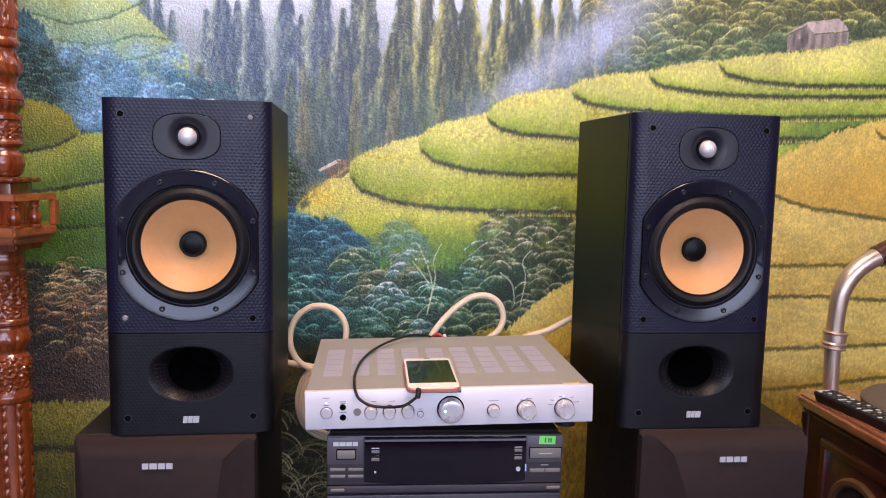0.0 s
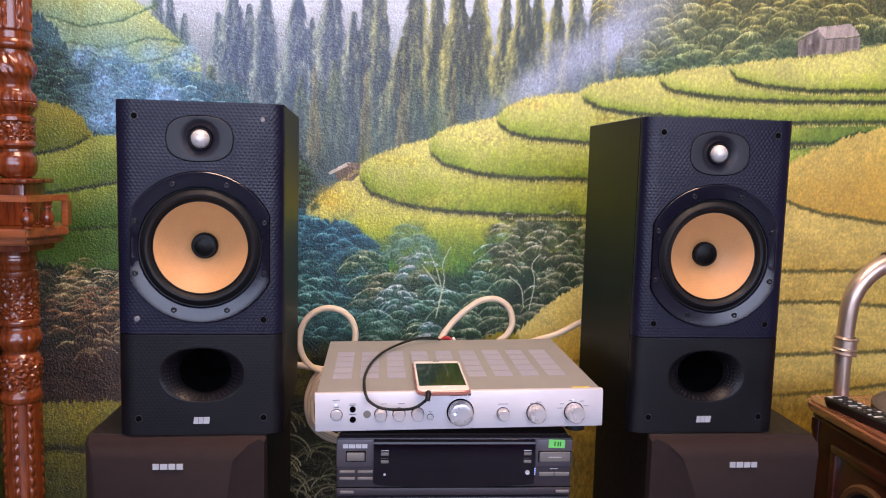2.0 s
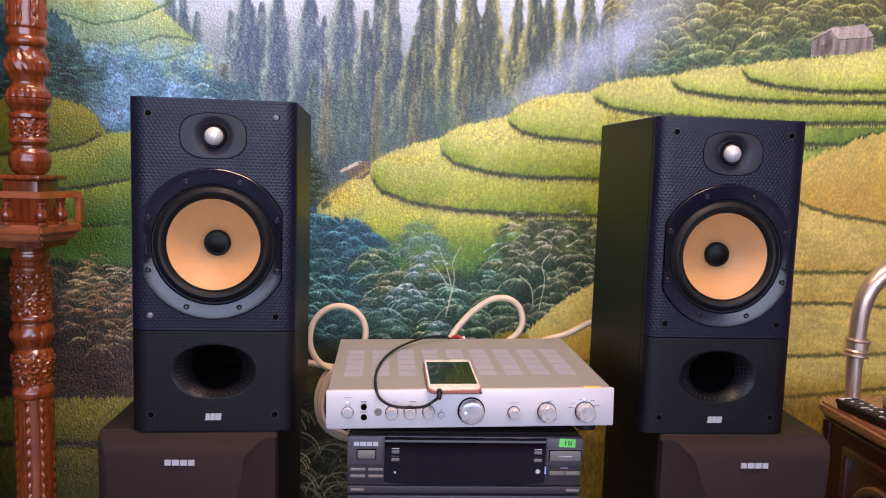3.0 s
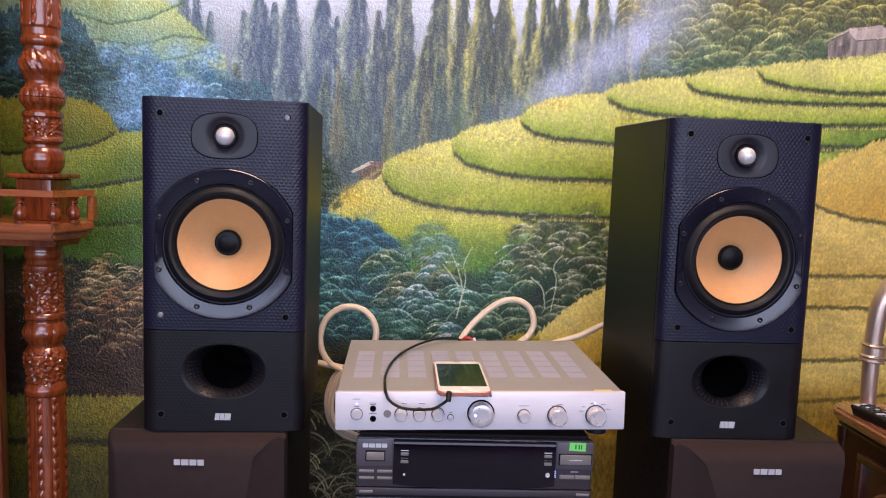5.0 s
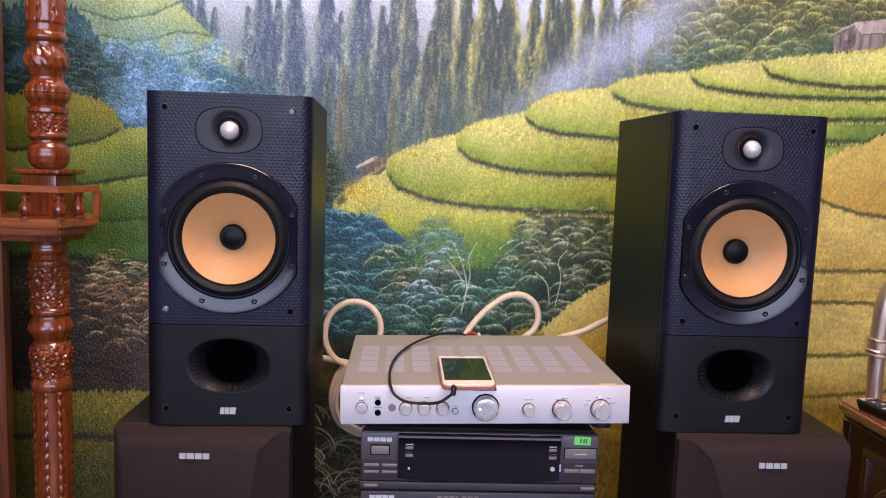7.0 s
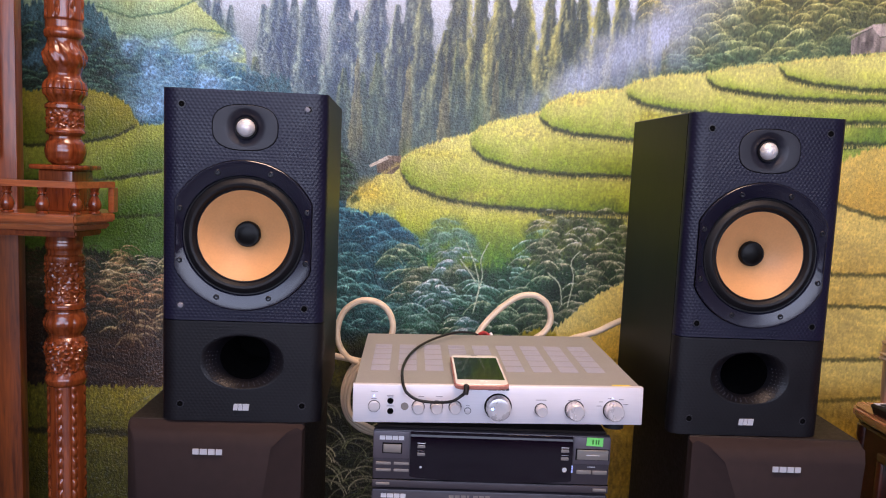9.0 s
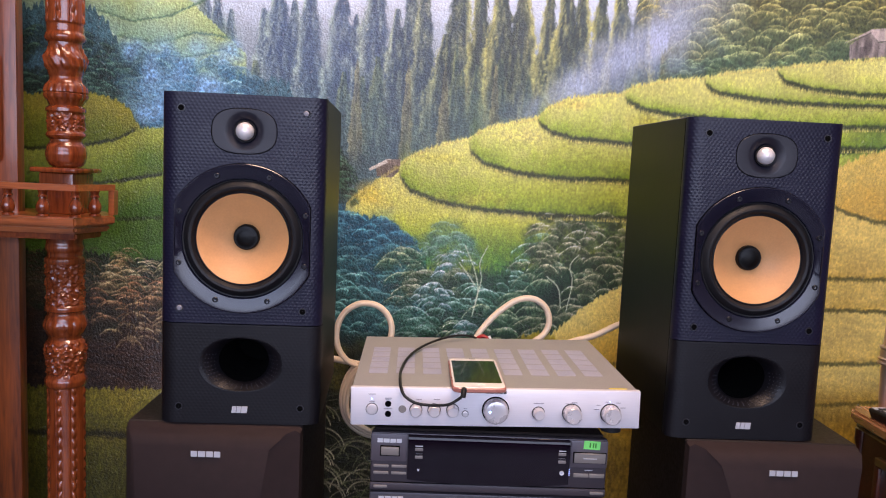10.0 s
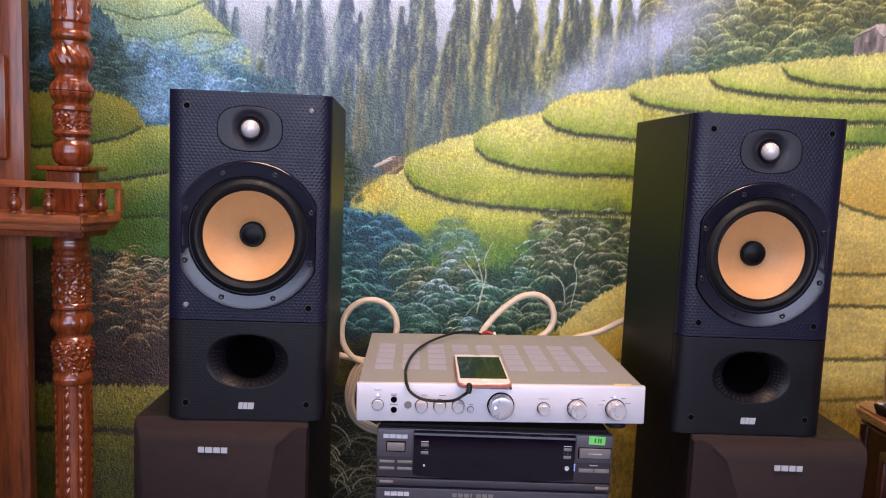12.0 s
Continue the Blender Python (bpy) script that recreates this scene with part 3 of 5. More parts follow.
for c, up in zip(RIMS, (0.012, 0.014, 0.020, 0.030, 0.038, 0.044)):
    contour(c, 0.0052, INK, SHADE, GLOW, up, up * 0.6 + 0.016, 0.95)
lay(step((XX - 1.0) / 0.1) * np.clip((curve_z([(0.996, 0.999), (1.247, 1.013)])[None, :] - ZZ) / 0.01, 0, 1) * np.clip((ZZ - 0.6) / 0.1, 0, 1) * 0.7, col(96, 132, 36) * (1 + 0.4 * (N_DAB - 0.5))[..., None])
contour([(1.0, 0.936), (1.093, 0.948), (1.158, 0.974), (1.249, 0.988)], 0.004, col(36, 60, 22), col(84, 122, 34), col(96, 136, 40), 0.03, 0.03)
for x, z, rx, rz, c in ((0.58, 0.985, 0.05, 0.028, col(168, 160, 40)), (0.30, 0.94, 0.07, 0.02, col(206, 200, 110)), (0.12, 0.885, 0.09, 0.016, col(196, 190, 70)), (0.42, 1.015, 0.05, 0.015, col(212, 190, 90)), (-0.02, 0.80, 0.07, 0.04, col(204, 180, 56)), (0.2, 0.80, 0.1, 0.025, col(184, 180, 66))):
    blob(x, z, rx, rz, c, 0.55, 0.9, 0.25)

# huts
WALLC, ROOFC = col(150, 138, 134), col(196, 180, 176)
poly([(1.07, 1.179), (1.15, 1.189), (1.153, 1.159), (1.072, 1.148)], WALLC, 0.25)
poly([(1.007, 1.171), (1.052, 1.201), (1.07, 1.179), (1.072, 1.148), (1.01, 1.14)], WALLC * 0.88, 0.35)
poly([(1.03, 1.168), (1.046, 1.170), (1.047, 1.146), (1.031, 1.144)], WALLC * 0.66, 0.3)
poly([(0.995, 1.174), (1.052, 1.206), (1.127, 1.217), (1.151, 1.192), (1.071, 1.181), (1.052, 1.199)], ROOFC, 0.12)
stem([(1.07, 1.180), (1.11, 1.184), (1.15, 1.189)], WALLC * 0.55, 0, 0.8)
stem([(1.003, 1.172), (1.03, 1.187), (1.052, 1.199)], WALLC * 0.55, 0, 0.8)
for x in (1.012, 1.0705, 1.112, 1.151):
    stem([(x, 1.146 + 0.1 * max(0, x - 1.07)), (x, 1.158 + 0.1 * max(0, x - 1.07)), (x, 1.172)], WALLC * 0.6, 0, 0.7)
poly([(-0.013, 0.859), (0.014, 0.871), (0.038, 0.868), (0.039, 0.854), (0.024, 0.839), (-0.01, 0.84)], col(104, 92, 78), 0.25)
poly([(-0.029, 0.856), (0.01, 0.878), (0.038, 0.878), (0.038, 0.866), (0.014, 0.871), (-0.025, 0.852)], col(216, 210, 198), 0.1)
poly([(0.010, 0.877), (0.040, 0.880), (0.040, 0.864), (0.014, 0.870)], col(128, 112, 98), 0.2)
# dark bushes beside the small hut
for x, z, r in ((-0.12, 0.90, 0.045), (-0.10, 0.87, 0.034), (-0.13, 0.84, 0.04), (-0.105, 0.83, 0.026)):
    plume(x, z, r, col(96, 146, 112), col(26, 46, 30), 0.8)

# thicket below the hill: blue on one side, grey-green bamboo on the other
field([(0.06, 0.656), (0.1, 0.646), (0.135, 0.642), (0.235, 0.648), (0.349, 0.654), (0.393, 0.67), (0.451, 0.684), (0.566, 0.7), (0.775, 0.716)], col(34, 70, 36), col(16, 44, 28), 0.08, 0.03, x1=0.72, dabs=0.4)
lay(np.clip((curve_z([(0.01, 0.743), (0.195, 0.756), (0.384, 0.761)])[None, :] + 0.012 * (N_MID - 0.5) - ZZ) / 0.075, 0, 1) * np.clip((ZZ - 0.625) / 0.05, 0, 1) * span(0.0, 0.36, 0.06) * 0.85, col(78, 122, 28) * (1 + 0.3 * (N_DAB - 0.5) + 0.4 * (N_TINY - 0.5))[..., None])
field([(-0.113, 0.761), (-0.04, 0.757), (0.009, 0.75), (0.071, 0.709), (0.099, 0.679), (0.123, 0.593), (0.162, 0.491)], col(24, 88, 110), col(12, 64, 70), 0.2, 0.02, x0=-0.2, x1=0.11, dabs=0.35)
for x, z, rx, rz, c in ((0.06, 0.665, 0.05, 0.035, col(36, 122, 52)), (0.07, 0.60, 0.06, 0.06, col(16, 92, 52)), (0.10, 0.66, 0.05, 0.04, col(30, 100, 56)), (0.26, 0.655, 0.06, 0.03, col(70, 126, 36)), (0.30, 0.60, 0.05, 0.05, col(24, 72, 34)), (-0.02, 0.56, 0.06, 0.05, col(8, 82, 78))):
    blob(x, z, rx, rz, c, 0.8, 0.9, 0.2)
for k in range(19):
    u, w = (k * 0.618) % 1.0, k / 19
    x = -0.12 + 0.19 * u
    z = 0.795 - 0.05 * u - 0.25 * w
    e = 1 - step((w - 0.1) / 0.6)
    plume(x, z, rng_m.uniform(0.040, 0.056), (col(98, 172, 196) * e + col(132, 198, 190) * (1 - e)) * rng_m.uniform(0.8, 1.15), col(10, 66, 90) * e + col(6, 56, 56) * (1 - e), 0.5)
for x, z, r in ((0.15, 0.742, 0.036), (0.185, 0.722, 0.036), (0.125, 0.712, 0.03)):
    plume(x, z, r, col(140, 180, 156), col(66, 110, 84), 0.7)
for k in range(16):
    u, w = (k * 0.618) % 1.0, k / 16
    x = 0.05 + 0.50 * u
    z = 0.69 - 0.18 * w + 0.13 * step((u - 0.5) / 0.3) * (1 - w)
    c = (col(206, 222, 176), col(168, 208, 188), col(224, 222, 184))[k % 3]
    plume(x, z, rng_m.uniform(0.044, 0.062), c * rng_m.uniform(0.95, 1.15), (col(14, 58, 32), col(10, 64, 42), col(24, 52, 22))[k % 3], 0.55)
for x, z, r in ((0.43, 0.765, 0.044), (0.375, 0.775, 0.030), (0.50, 0.785, 0.046), (0.47, 0.735, 0.044), (0.40, 0.72, 0.040), (0.53, 0.735, 0.044), (0.44, 0.69, 0.044), (0.50, 0.68, 0.046), (0.35, 0.70, 0.034)):
    plume(x, z, r, col(236, 232, 190), col(34, 56, 28), 0.75)
for x, z, r in ((0.165, 0.68, 0.036), (0.125, 0.605, 0.036), (0.20, 0.525, 0.03)):
    plume(x, z, r, col(222, 240, 246), col(50, 100, 96), 0.5)
for c in ([(0.212, 0.537), (0.223, 0.594), (0.212, 0.645), (0.19, 0.695)], [(0.218, 0.569), (0.229, 0.62), (0.225, 0.658), (0.24, 0.696)], [(0.216, 0.607), (0.198, 0.632), (0.178, 0.657)], [(0.423, 0.557), (0.433, 0.622), (0.426, 0.66), (0.444, 0.686)], [(0.41, 0.564), (0.402, 0.609), (0.375, 0.634)]):
    stem(c, col(214, 224, 194), 0, 0.85)
    stem([(a + CELL, b) for a, b in c], col(196, 208, 172), 0, 0.25)
field([(0.386, 0.492), (0.411, 0.525), (0.455, 0.564), (0.499, 0.597), (0.543, 0.623), (0.595, 0.644), (0.71, 0.689), (0.841, 0.717)], col(222, 206, 114), col(208, 180, 76), 0.16, 0.016, x1=0.72)
field([(0.315, 0.492), (0.366, 0.512), (0.399, 0.499), (0.472, 0.44), (0.657, 0.44)], col(170, 158, 40), col(120, 110, 30), 0.1, 0.02, x1=0.6, alpha=0.9)

# golden field and strips behind the gramophone
field([(0.9, 0.847), (1.002, 0.902), (1.041, 0.926), (1.093, 0.948), (1.145, 0.967), (1.248, 1.003), (1.559, 1.08)], col(218, 190, 92), col(206, 168, 66), 0.16, 0.016, x1=3.0, dabs=0.08)
lay(span(0.70, 3.0, 0.02) * np.clip((curve_z([(0.638, 0.829), (1.009, 0.815), (1.268, 0.768), (1.596, 0.741)])[None, :] - ZZ) / 0.006, 0, 1), (col(206, 180, 92) * (1 + 0.04 * (N_DAB - 0.5) + 0.07 * (N_FINE - 0.5) + 0.26 * (N_BIG - 0.5) + 0.16 * (N_WIDE - 0.5))[..., None]))
GOLD, GINK = col(210, 186, 94), col(84, 80, 30)
for c in ([(0.995, 0.823), (1.036, 0.806), (1.105, 0.789), (1.174, 0.781), (1.268, 0.768), (1.596, 0.741)], [(0.647, 0.65), (1.006, 0.656), (1.277, 0.662), (1.603, 0.674)], [(0.65, 0.585), (1.011, 0.584), (1.121, 0.586), (1.285, 0.577), (1.613, 0.579)], [(0.525, 0.44), (0.79, 0.451), (1.02, 0.46), (1.294, 0.471), (1.623, 0.483)], [(0.527, 0.374), (0.795, 0.36), (1.027, 0.363), (1.137, 0.373), (1.301, 0.392), (1.632, 0.407)], [(0.531, 0.28), (1.075, 0.27), (1.644, 0.288)], [(0.536, 0.144), (1.084, 0.152), (1.66, 0.145)]):
    contour(c, 0.0052, GINK, col(190, 150, 44), GOLD, 0.03, 0.04, 0.55)
lay(span(0.3, 3.0, 0.03) * np.clip((0.42 - ZZ) / 0.12, 0, 1) * 0.75, (col(158, 128, 40) * (1 + 0.5 * (N_DAB - 0.5) + 0.4 * (N_BIG - 0.5))[..., None]))

contour([(1.228, 0.992), (1.233, 0.972), (1.249, 0.957), (1.297, 0.943), (1.436, 0.922), (1.72, 0.902)], 0.005, GINK, col(196, 150, 44), col(206, 178, 80), 0.02, 0.03, 0.5)

# near slopes on the left: mounds, reeds, cut grass
field([(-1.134, 0.99), (-0.805, 0.988), (-0.671, 0.983), (-0.625, 0.991), (-0.58, 0.983), (-0.546, 0.966), (-0.531, 0.935), (-0.513, 0.914)], col(152, 150, 52), col(104, 120, 26), 0.10, 0.012, x0=-3, x1=-0.5)
field([(-1.144, 0.841), (-0.698, 0.87), (-0.629, 0.882), (-0.571, 0.896), (-0.529, 0.921), (-0.466, 0.927), (-0.35, 0.918)], col(152, 164, 66), col(84, 120, 30), 0.09, 0.01, x0=-3, x1=-0.2)
field([(-1.148, 0.783), (-0.701, 0.794), (-0.609, 0.798), (-0.55, 0.809), (-0.469, 0.825), (-0.351, 0.837)], col(118, 144, 48), col(62, 104, 28), 0.08, 0.01, x0=-3, x1=-0.2)
for c in ([(-1.143, 0.853), (-0.698, 0.87), (-0.629, 0.881), (-0.571, 0.896), (-0.527, 0.921)], [(-1.148, 0.781), (-0.701, 0.792), (-0.609, 0.798), (-0.55, 0.809), (-0.469, 0.825)]):
    contour(c, 0.0042, col(30, 40, 16), col(82, 104, 26), col(150, 164, 60), 0.03, 0.03)
contour([(-1.154, 0.701), (-0.704, 0.714), (-0.588, 0.719), (-0.471, 0.73)], 0.004, col(44, 66, 22), col(64, 106, 30), col(96, 134, 56), 0.03, 0.03)
field([(-1.158, 0.642), (-0.706, 0.647), (-0.637, 0.648), (-0.555, 0.637), (-0.473, 0.64), (-0.354, 0.651)], col(28, 46, 20), col(24, 34, 16), 0.1, 0.02, x0=-3, x1=-0.2, dabs=0.4)
lay(span(-3, -0.2) * np.clip((0.50 - ZZ) / 0.06, 0, 1), col(58, 40, 26) * (1 + 0.5 * (N_FINE - 0.5) + 0.5 * (N_WIDE - 0.5))[..., None])
for k in range(30):
    x, w = -0.90 + 0.54 * ((k * 0.618) % 1.0), k / 30
    e = step((x + 0.68) / 0.08)
    c = (col(238, 208, 152), col(220, 166, 116), col(196, 134, 92))[k % 3] * (0.36 + 0.84 * e) * (1 - 0.25 * w)
    plume(x, 0.645 - 0.15 * w, rng_m.uniform(0.030, 0.044), c, col(44, 52, 24) * (1 - w) + col(60, 36, 24) * w, 0.5)
for k in range(26):
    x, w = -0.90 + 0.54 * ((k * 0.618) % 1.0), k / 40
    z = 0.655 - 0.17 * w - 0.012 * abs(math.sin(x * 23))
    e = step((x + 0.66) / 0.08)
    c = (col(226, 206, 160), col(206, 170, 126), col(190, 142, 108))[k % 3] * (0.35 + 0.65 * e)
    sg = rng_m.uniform(0.7, 1.3)
    for q in range(8):
        u = np.linspace(0, 1, 18)
        ln = rng_m.uniform(0.025, 0.06) * sg
        x0, z0 = x + rng_m.normal(0, 0.012), z + rng_m.normal(0, 0.01)
        strokes(x0 + ln * u, z0 + ln * (0.45 * u - 0.75 * u * u), c * (1 - 0.4 * u[:, None]) * rng_m.uniform(0.8, 1.35), 0.95 * np.ones(18))
for k in range(14):
    x = rng_m.uniform(-0.66, -0.5)
    stem([(x, 0.46), (x + 0.004, 0.5), (x + rng_m.uniform(-0.01, 0.01), 0.55)], col(40, 30, 20), 0, 0.8)
field([(-1.177, 0.35), (-0.718, 0.343), (-0.647, 0.338), (-0.564, 0.345), (-0.48, 0.347), (-0.359, 0.356), (-0.237, 0.362)], col(146, 136, 44), col(96, 96, 26), 0.12, 0.018, x0=-3, x1=-0.13, dabs=0.3)
contour([(-1.184, 0.24), (-0.722, 0.234), (-0.603, 0.236), (-0.483, 0.227), (-0.238, 0.232)], 0.009, col(48, 46, 18), col(92, 88, 26), col(132, 118, 36), 0.02, 0.03, 0.7)
lay(span(-3, -0.3, 0.1) * np.clip((0.2 - ZZ) / 0.08, 0, 1) * 0.7, col(70, 72, 24) * (1 + 0.6 * (N_DAB - 0.5))[..., None])

# extra bright gold makes up for lamp light that the loudspeaker blocks here
lay(span(0.38, 0.62, 0.03) * np.clip((0.47 - ZZ) / 0.05, 0, 1) * np.clip((ZZ - 0.20) / 0.08, 0, 1) * 0.8, (col(206, 172, 62) * (1 + 0.3 * (N_MID - 0.5) + 0.2 * (N_DAB - 0.5))[..., None]))

# dark bank with long grass blades between the loudspeakers
lay(span(-0.28, 0.40, 0.02) * np.clip((0.50 - ZZ) / 0.05, 0, 1), col(24, 30, 16) * (1 + 0.7 * (N_DAB - 0.5))[..., None])
for k in range(30):
    blob(rng_m.uniform(-0.12, 0.02), rng_m.uniform(0.36, 0.47), 0.03, 0.02, col(104, 98, 26), 0.35, 0.9, 0.5)
for k in range(170):
    x0, z0 = rng_m.uniform(-0.16, 0.12), rng_m.uniform(0.02, 0.30)
    ln, sg = rng_m.uniform(0.05, 0.15), rng_m.choice((-1, -1, 1))
    u = np.linspace(0, 1, 60)
    c = (col(150, 158, 112), col(96, 110, 66), col(216, 214, 176))[k % 3] * rng_m.uniform(0.7, 1.15)
    strokes(x0 + sg * ln * u ** 1.4, z0 + ln * (1.25 * u - 0.95 * u * u), np.tile(c, (60, 1)) * (1 - 0.4 * u[:, None]), 0.85 * np.ones(60), int(k % 3 == 2))

# single blades of grass over the bright fields, and spikes along the terrace rims
def blades(n, ln, spread):
    x, z = rng_m.uniform(-0.92, 1.34, n), rng_m.uniform(0.10, 1.24, n)
    c = IMG[np.clip(np.searchsorted(GZ, z), 0, NZ - 1), np.clip(np.searchsorted(GX, x), 0, NX - 1)]
    k = (c[:, 1] > 1.30 * c[:, 2]) & (c[:, 1] > 0.85 * c[:, 0]) & (c[:, 1] > 0.26)
    x, z, c = x[k], z[k], c[k] * rng_m.uniform(1.05 - spread, 1.06 + spread, (k.sum(), 1)) + rng_m.normal(0, 0.018, (k.sum(), 1)) * np.array((1, 0.6, 0))
    h, lean = rng_m.uniform(0.5, 1.0, len(x)) * ln, rng_m.normal(0.1, 0.25, len(x))
    for u in np.linspace(0, 1, 9):
        strokes(x + lean * h * u * u, z + h * (u - 0.5), np.clip(c, 0, 1), 0.42 * (1 - 0.5 * u) * np.ones(len(x)))


def spikes(pts, c, n_per_m, ln):
    x0, x1 = min(p[0] for p in pts), min(1.36, max(p[0] for p in pts))
    n = int((x1 - x0) * n_per_m)
    x = rng_m.uniform(x0, x1, n)
    z = np.interp(x, *zip(*sorted(pts)))
    h, lean = rng_m.uniform(0.35, 1.0, n) * ln, rng_m.normal(0.05, 0.3, n)
    tint = np.clip(c * rng_m.uniform(0.72, 1.15, (n, 1)), 0, 1)
    for u in np.linspace(0, 1, 10):
        strokes(x + lean * h * u * u, z - 0.6 * ln + h * u, tint, 0.55 * (1 - 0.6 * u) * np.ones(n))


for k in range(2):
    blades(60000, 0.008, 0.10)
for c in RIMS:
    d = ZZ - curve_z(c)[None, :] - (EDGE[None, :] - 0.5) * 0.006
    ink = np.where(d > 0, np.exp(-(d / 0.0045) ** 2), np.exp(-(d / 0.0085) ** 2)) * (0.55 + 0.6 * N_DAB)
    lay(np.clip(ink, 0, 1) * span(min(p[0] for p in c), max(p[0] for p in c), 0.02) * 0.85, INK * (1 + 0.3 * (N_FINE - 0.5))[..., None])
    spikes([(x, z - 0.004) for x, z in c], col(222, 212, 110), 420, 0.010)
spikes(HILL, col(228, 214, 116), 600, 0.014)

# fine brushwork over all
IMG *= (1 + 0.10 * (N_FINE - 0.5) + 0.08 * (cloud(0.0025, 0.0025, 21) - 0.5))[..., None]
IMG = np.clip(IMG, 0.01, 0.97)
LINEAR = np.where(IMG <= 0.04045, IMG / 12.92, ((IMG + 0.055) / 1.055) ** 2.4)

co = np.stack([XX, np.zeros_like(XX), ZZ], -1).reshape(-1, 3)
ids = np.arange(NX * NZ).reshape(NZ, NX)
quads = np.stack([ids[:-1, :-1], ids[:-1, 1:], ids[1:, 1:], ids[1:, :-1]], -1).reshape(-1, 4)
me = bpy.data.meshes.new("mural")
me.vertices.add(len(co))
me.vertices.foreach_set("co", co.ravel().astype(np.float32))
me.loops.add(quads.size)
me.loops.foreach_set("vertex_index", quads.ravel().astype(np.int32))
me.polygons.add(len(quads))
me.polygons.foreach_set("loop_start", np.arange(0, quads.size, 4, dtype=np.int32))
me.update(calc_edges=True)
paint = me.color_attributes.new("paint", "FLOAT_COLOR", "POINT")
paint.data.foreach_set("color", np.concatenate([LINEAR.reshape(-1, 3), np.ones((NX * NZ, 1))], 1).ravel().astype(np.float32))
m, N, L, p = nodes_of("oil_paint_on_plaster")
at = N.new("ShaderNodeVertexColor")
at.layer_name = "paint"
L.new(at.outputs["Color"], p.inputs["Base Color"])
tc = N.new("ShaderNodeTexCoord")
n1, n2 = N.new("ShaderNodeTexNoise"), N.new("ShaderNodeTexNoise")
n1.inputs["Scale"].default_value, n1.inputs["Detail"].default_value = 190, 2
n2.inputs["Scale"].default_value, n2.inputs["Detail"].default_value = 420, 2
for n in (n1, n2):
    L.new(tc.outputs["Object"], n.inputs["Vector"])
ad = N.new("ShaderNodeMath")
ad.operation = "MULTIPLY_ADD"
ad.inputs[1].default_value = 0.4
L.new(n2.outputs["Fac"], ad.inputs[0])
L.new(n1.outputs["Fac"], ad.inputs[2])
bp = N.new("ShaderNodeBump")
bp.inputs["Strength"].default_value, bp.inputs["Distance"].default_value = 1.0, 0.0021
L.new(ad.outputs[0], bp.inputs["Height"])
L.new(bp.outputs[0], p.inputs["Normal"])
p.inputs["Roughness"].default_value = 0.5
p.inputs["Specular IOR Level"].default_value = 0.3
p.inputs["Coat Weight"].default_value = 1.0
p.inputs["Coat Roughness"].default_value = 0.03
bc = N.new("ShaderNodeBump")
bc.inputs["Strength"].default_value, bc.inputs["Distance"].default_value = 1.0, 0.0034
L.new(ad.outputs[0], bc.inputs["Height"])
L.new(bc.outputs[0], p.inputs["Coat Normal"])
me.materials.append(m)
tagged(new("mural", me), "glossy oil mural of terraced rice fields and conifers", "mural", kind="structure")


# ---- loudspeakers ----


def stadium(rx, rz, n=48, p=2.6):
    out = []
    for k in range(n):
        a = 2 * math.pi * k / n
        c, s = math.cos(a), math.sin(a)
        out.append((rx * math.copysign(abs(c) ** (2 / p), c), rz * math.copysign(abs(s) ** (2 / p), s)))
    return out


def loft(rings, closed_end=False):
    """Skin over rings of (x, y, z) points."""
    bm = bmesh.new()
    vs = [[bm.verts.new(p) for p in r] for r in rings]
    n = len(vs[0])
    for a, b in zip(vs, vs[1:]):
        for k in range(n):
            bm.faces.new((a[k], a[(k + 1) % n], b[(k + 1) % n], b[k]))
    if closed_end:
        bm.faces.new(vs[-1])
    bmesh.ops.recalc_face_normals(bm, faces=bm.faces)
    return bm


def oval(rx, rz, y, cx=0.0, cz=0.0, n=48, p=2.6):
    return [(cx + a, y, cz + b) for a, b in stadium(rx, rz, n, p)]


def cut(ob, cutter):
    """Take a cutter mesh out of an object's mesh, for good."""
    c = new("cutter", mesh_of("cutter", cutter))
    c.parent = ob.parent
    md = ob.modifiers.new("cut", "BOOLEAN")
    md.operation, md.solver, md.object = "DIFFERENCE", "EXACT", c
    dg = bpy.context.evaluated_depsgraph_get()
    me = bpy.data.meshes.new_from_object(ob.evaluated_get(dg), depsgraph=dg)
    ob.modifiers.clear()
    mats = list(ob.data.materials)
    ob.data = me
    me.materials.clear()
    me.materials.append(mats[0])
    me.shade_smooth()
    me.set_sharp_from_angle(angle=radians(35))
    bpy.data.objects.remove(c)


def plug(rx, rz, y0, y1, cx, cz, p=2.6):
    bm = loft([oval(rx, rz, y0, cx, cz, 64, p), oval(rx, rz, y1, cx, cz, 64, p)])
    es = [e for e in bm.edges if e.is_boundary]
    bmesh.ops.holes_fill(bm, edges=es)
    bmesh.ops.recalc_face_normals(bm, faces=bm.faces)
    return bm


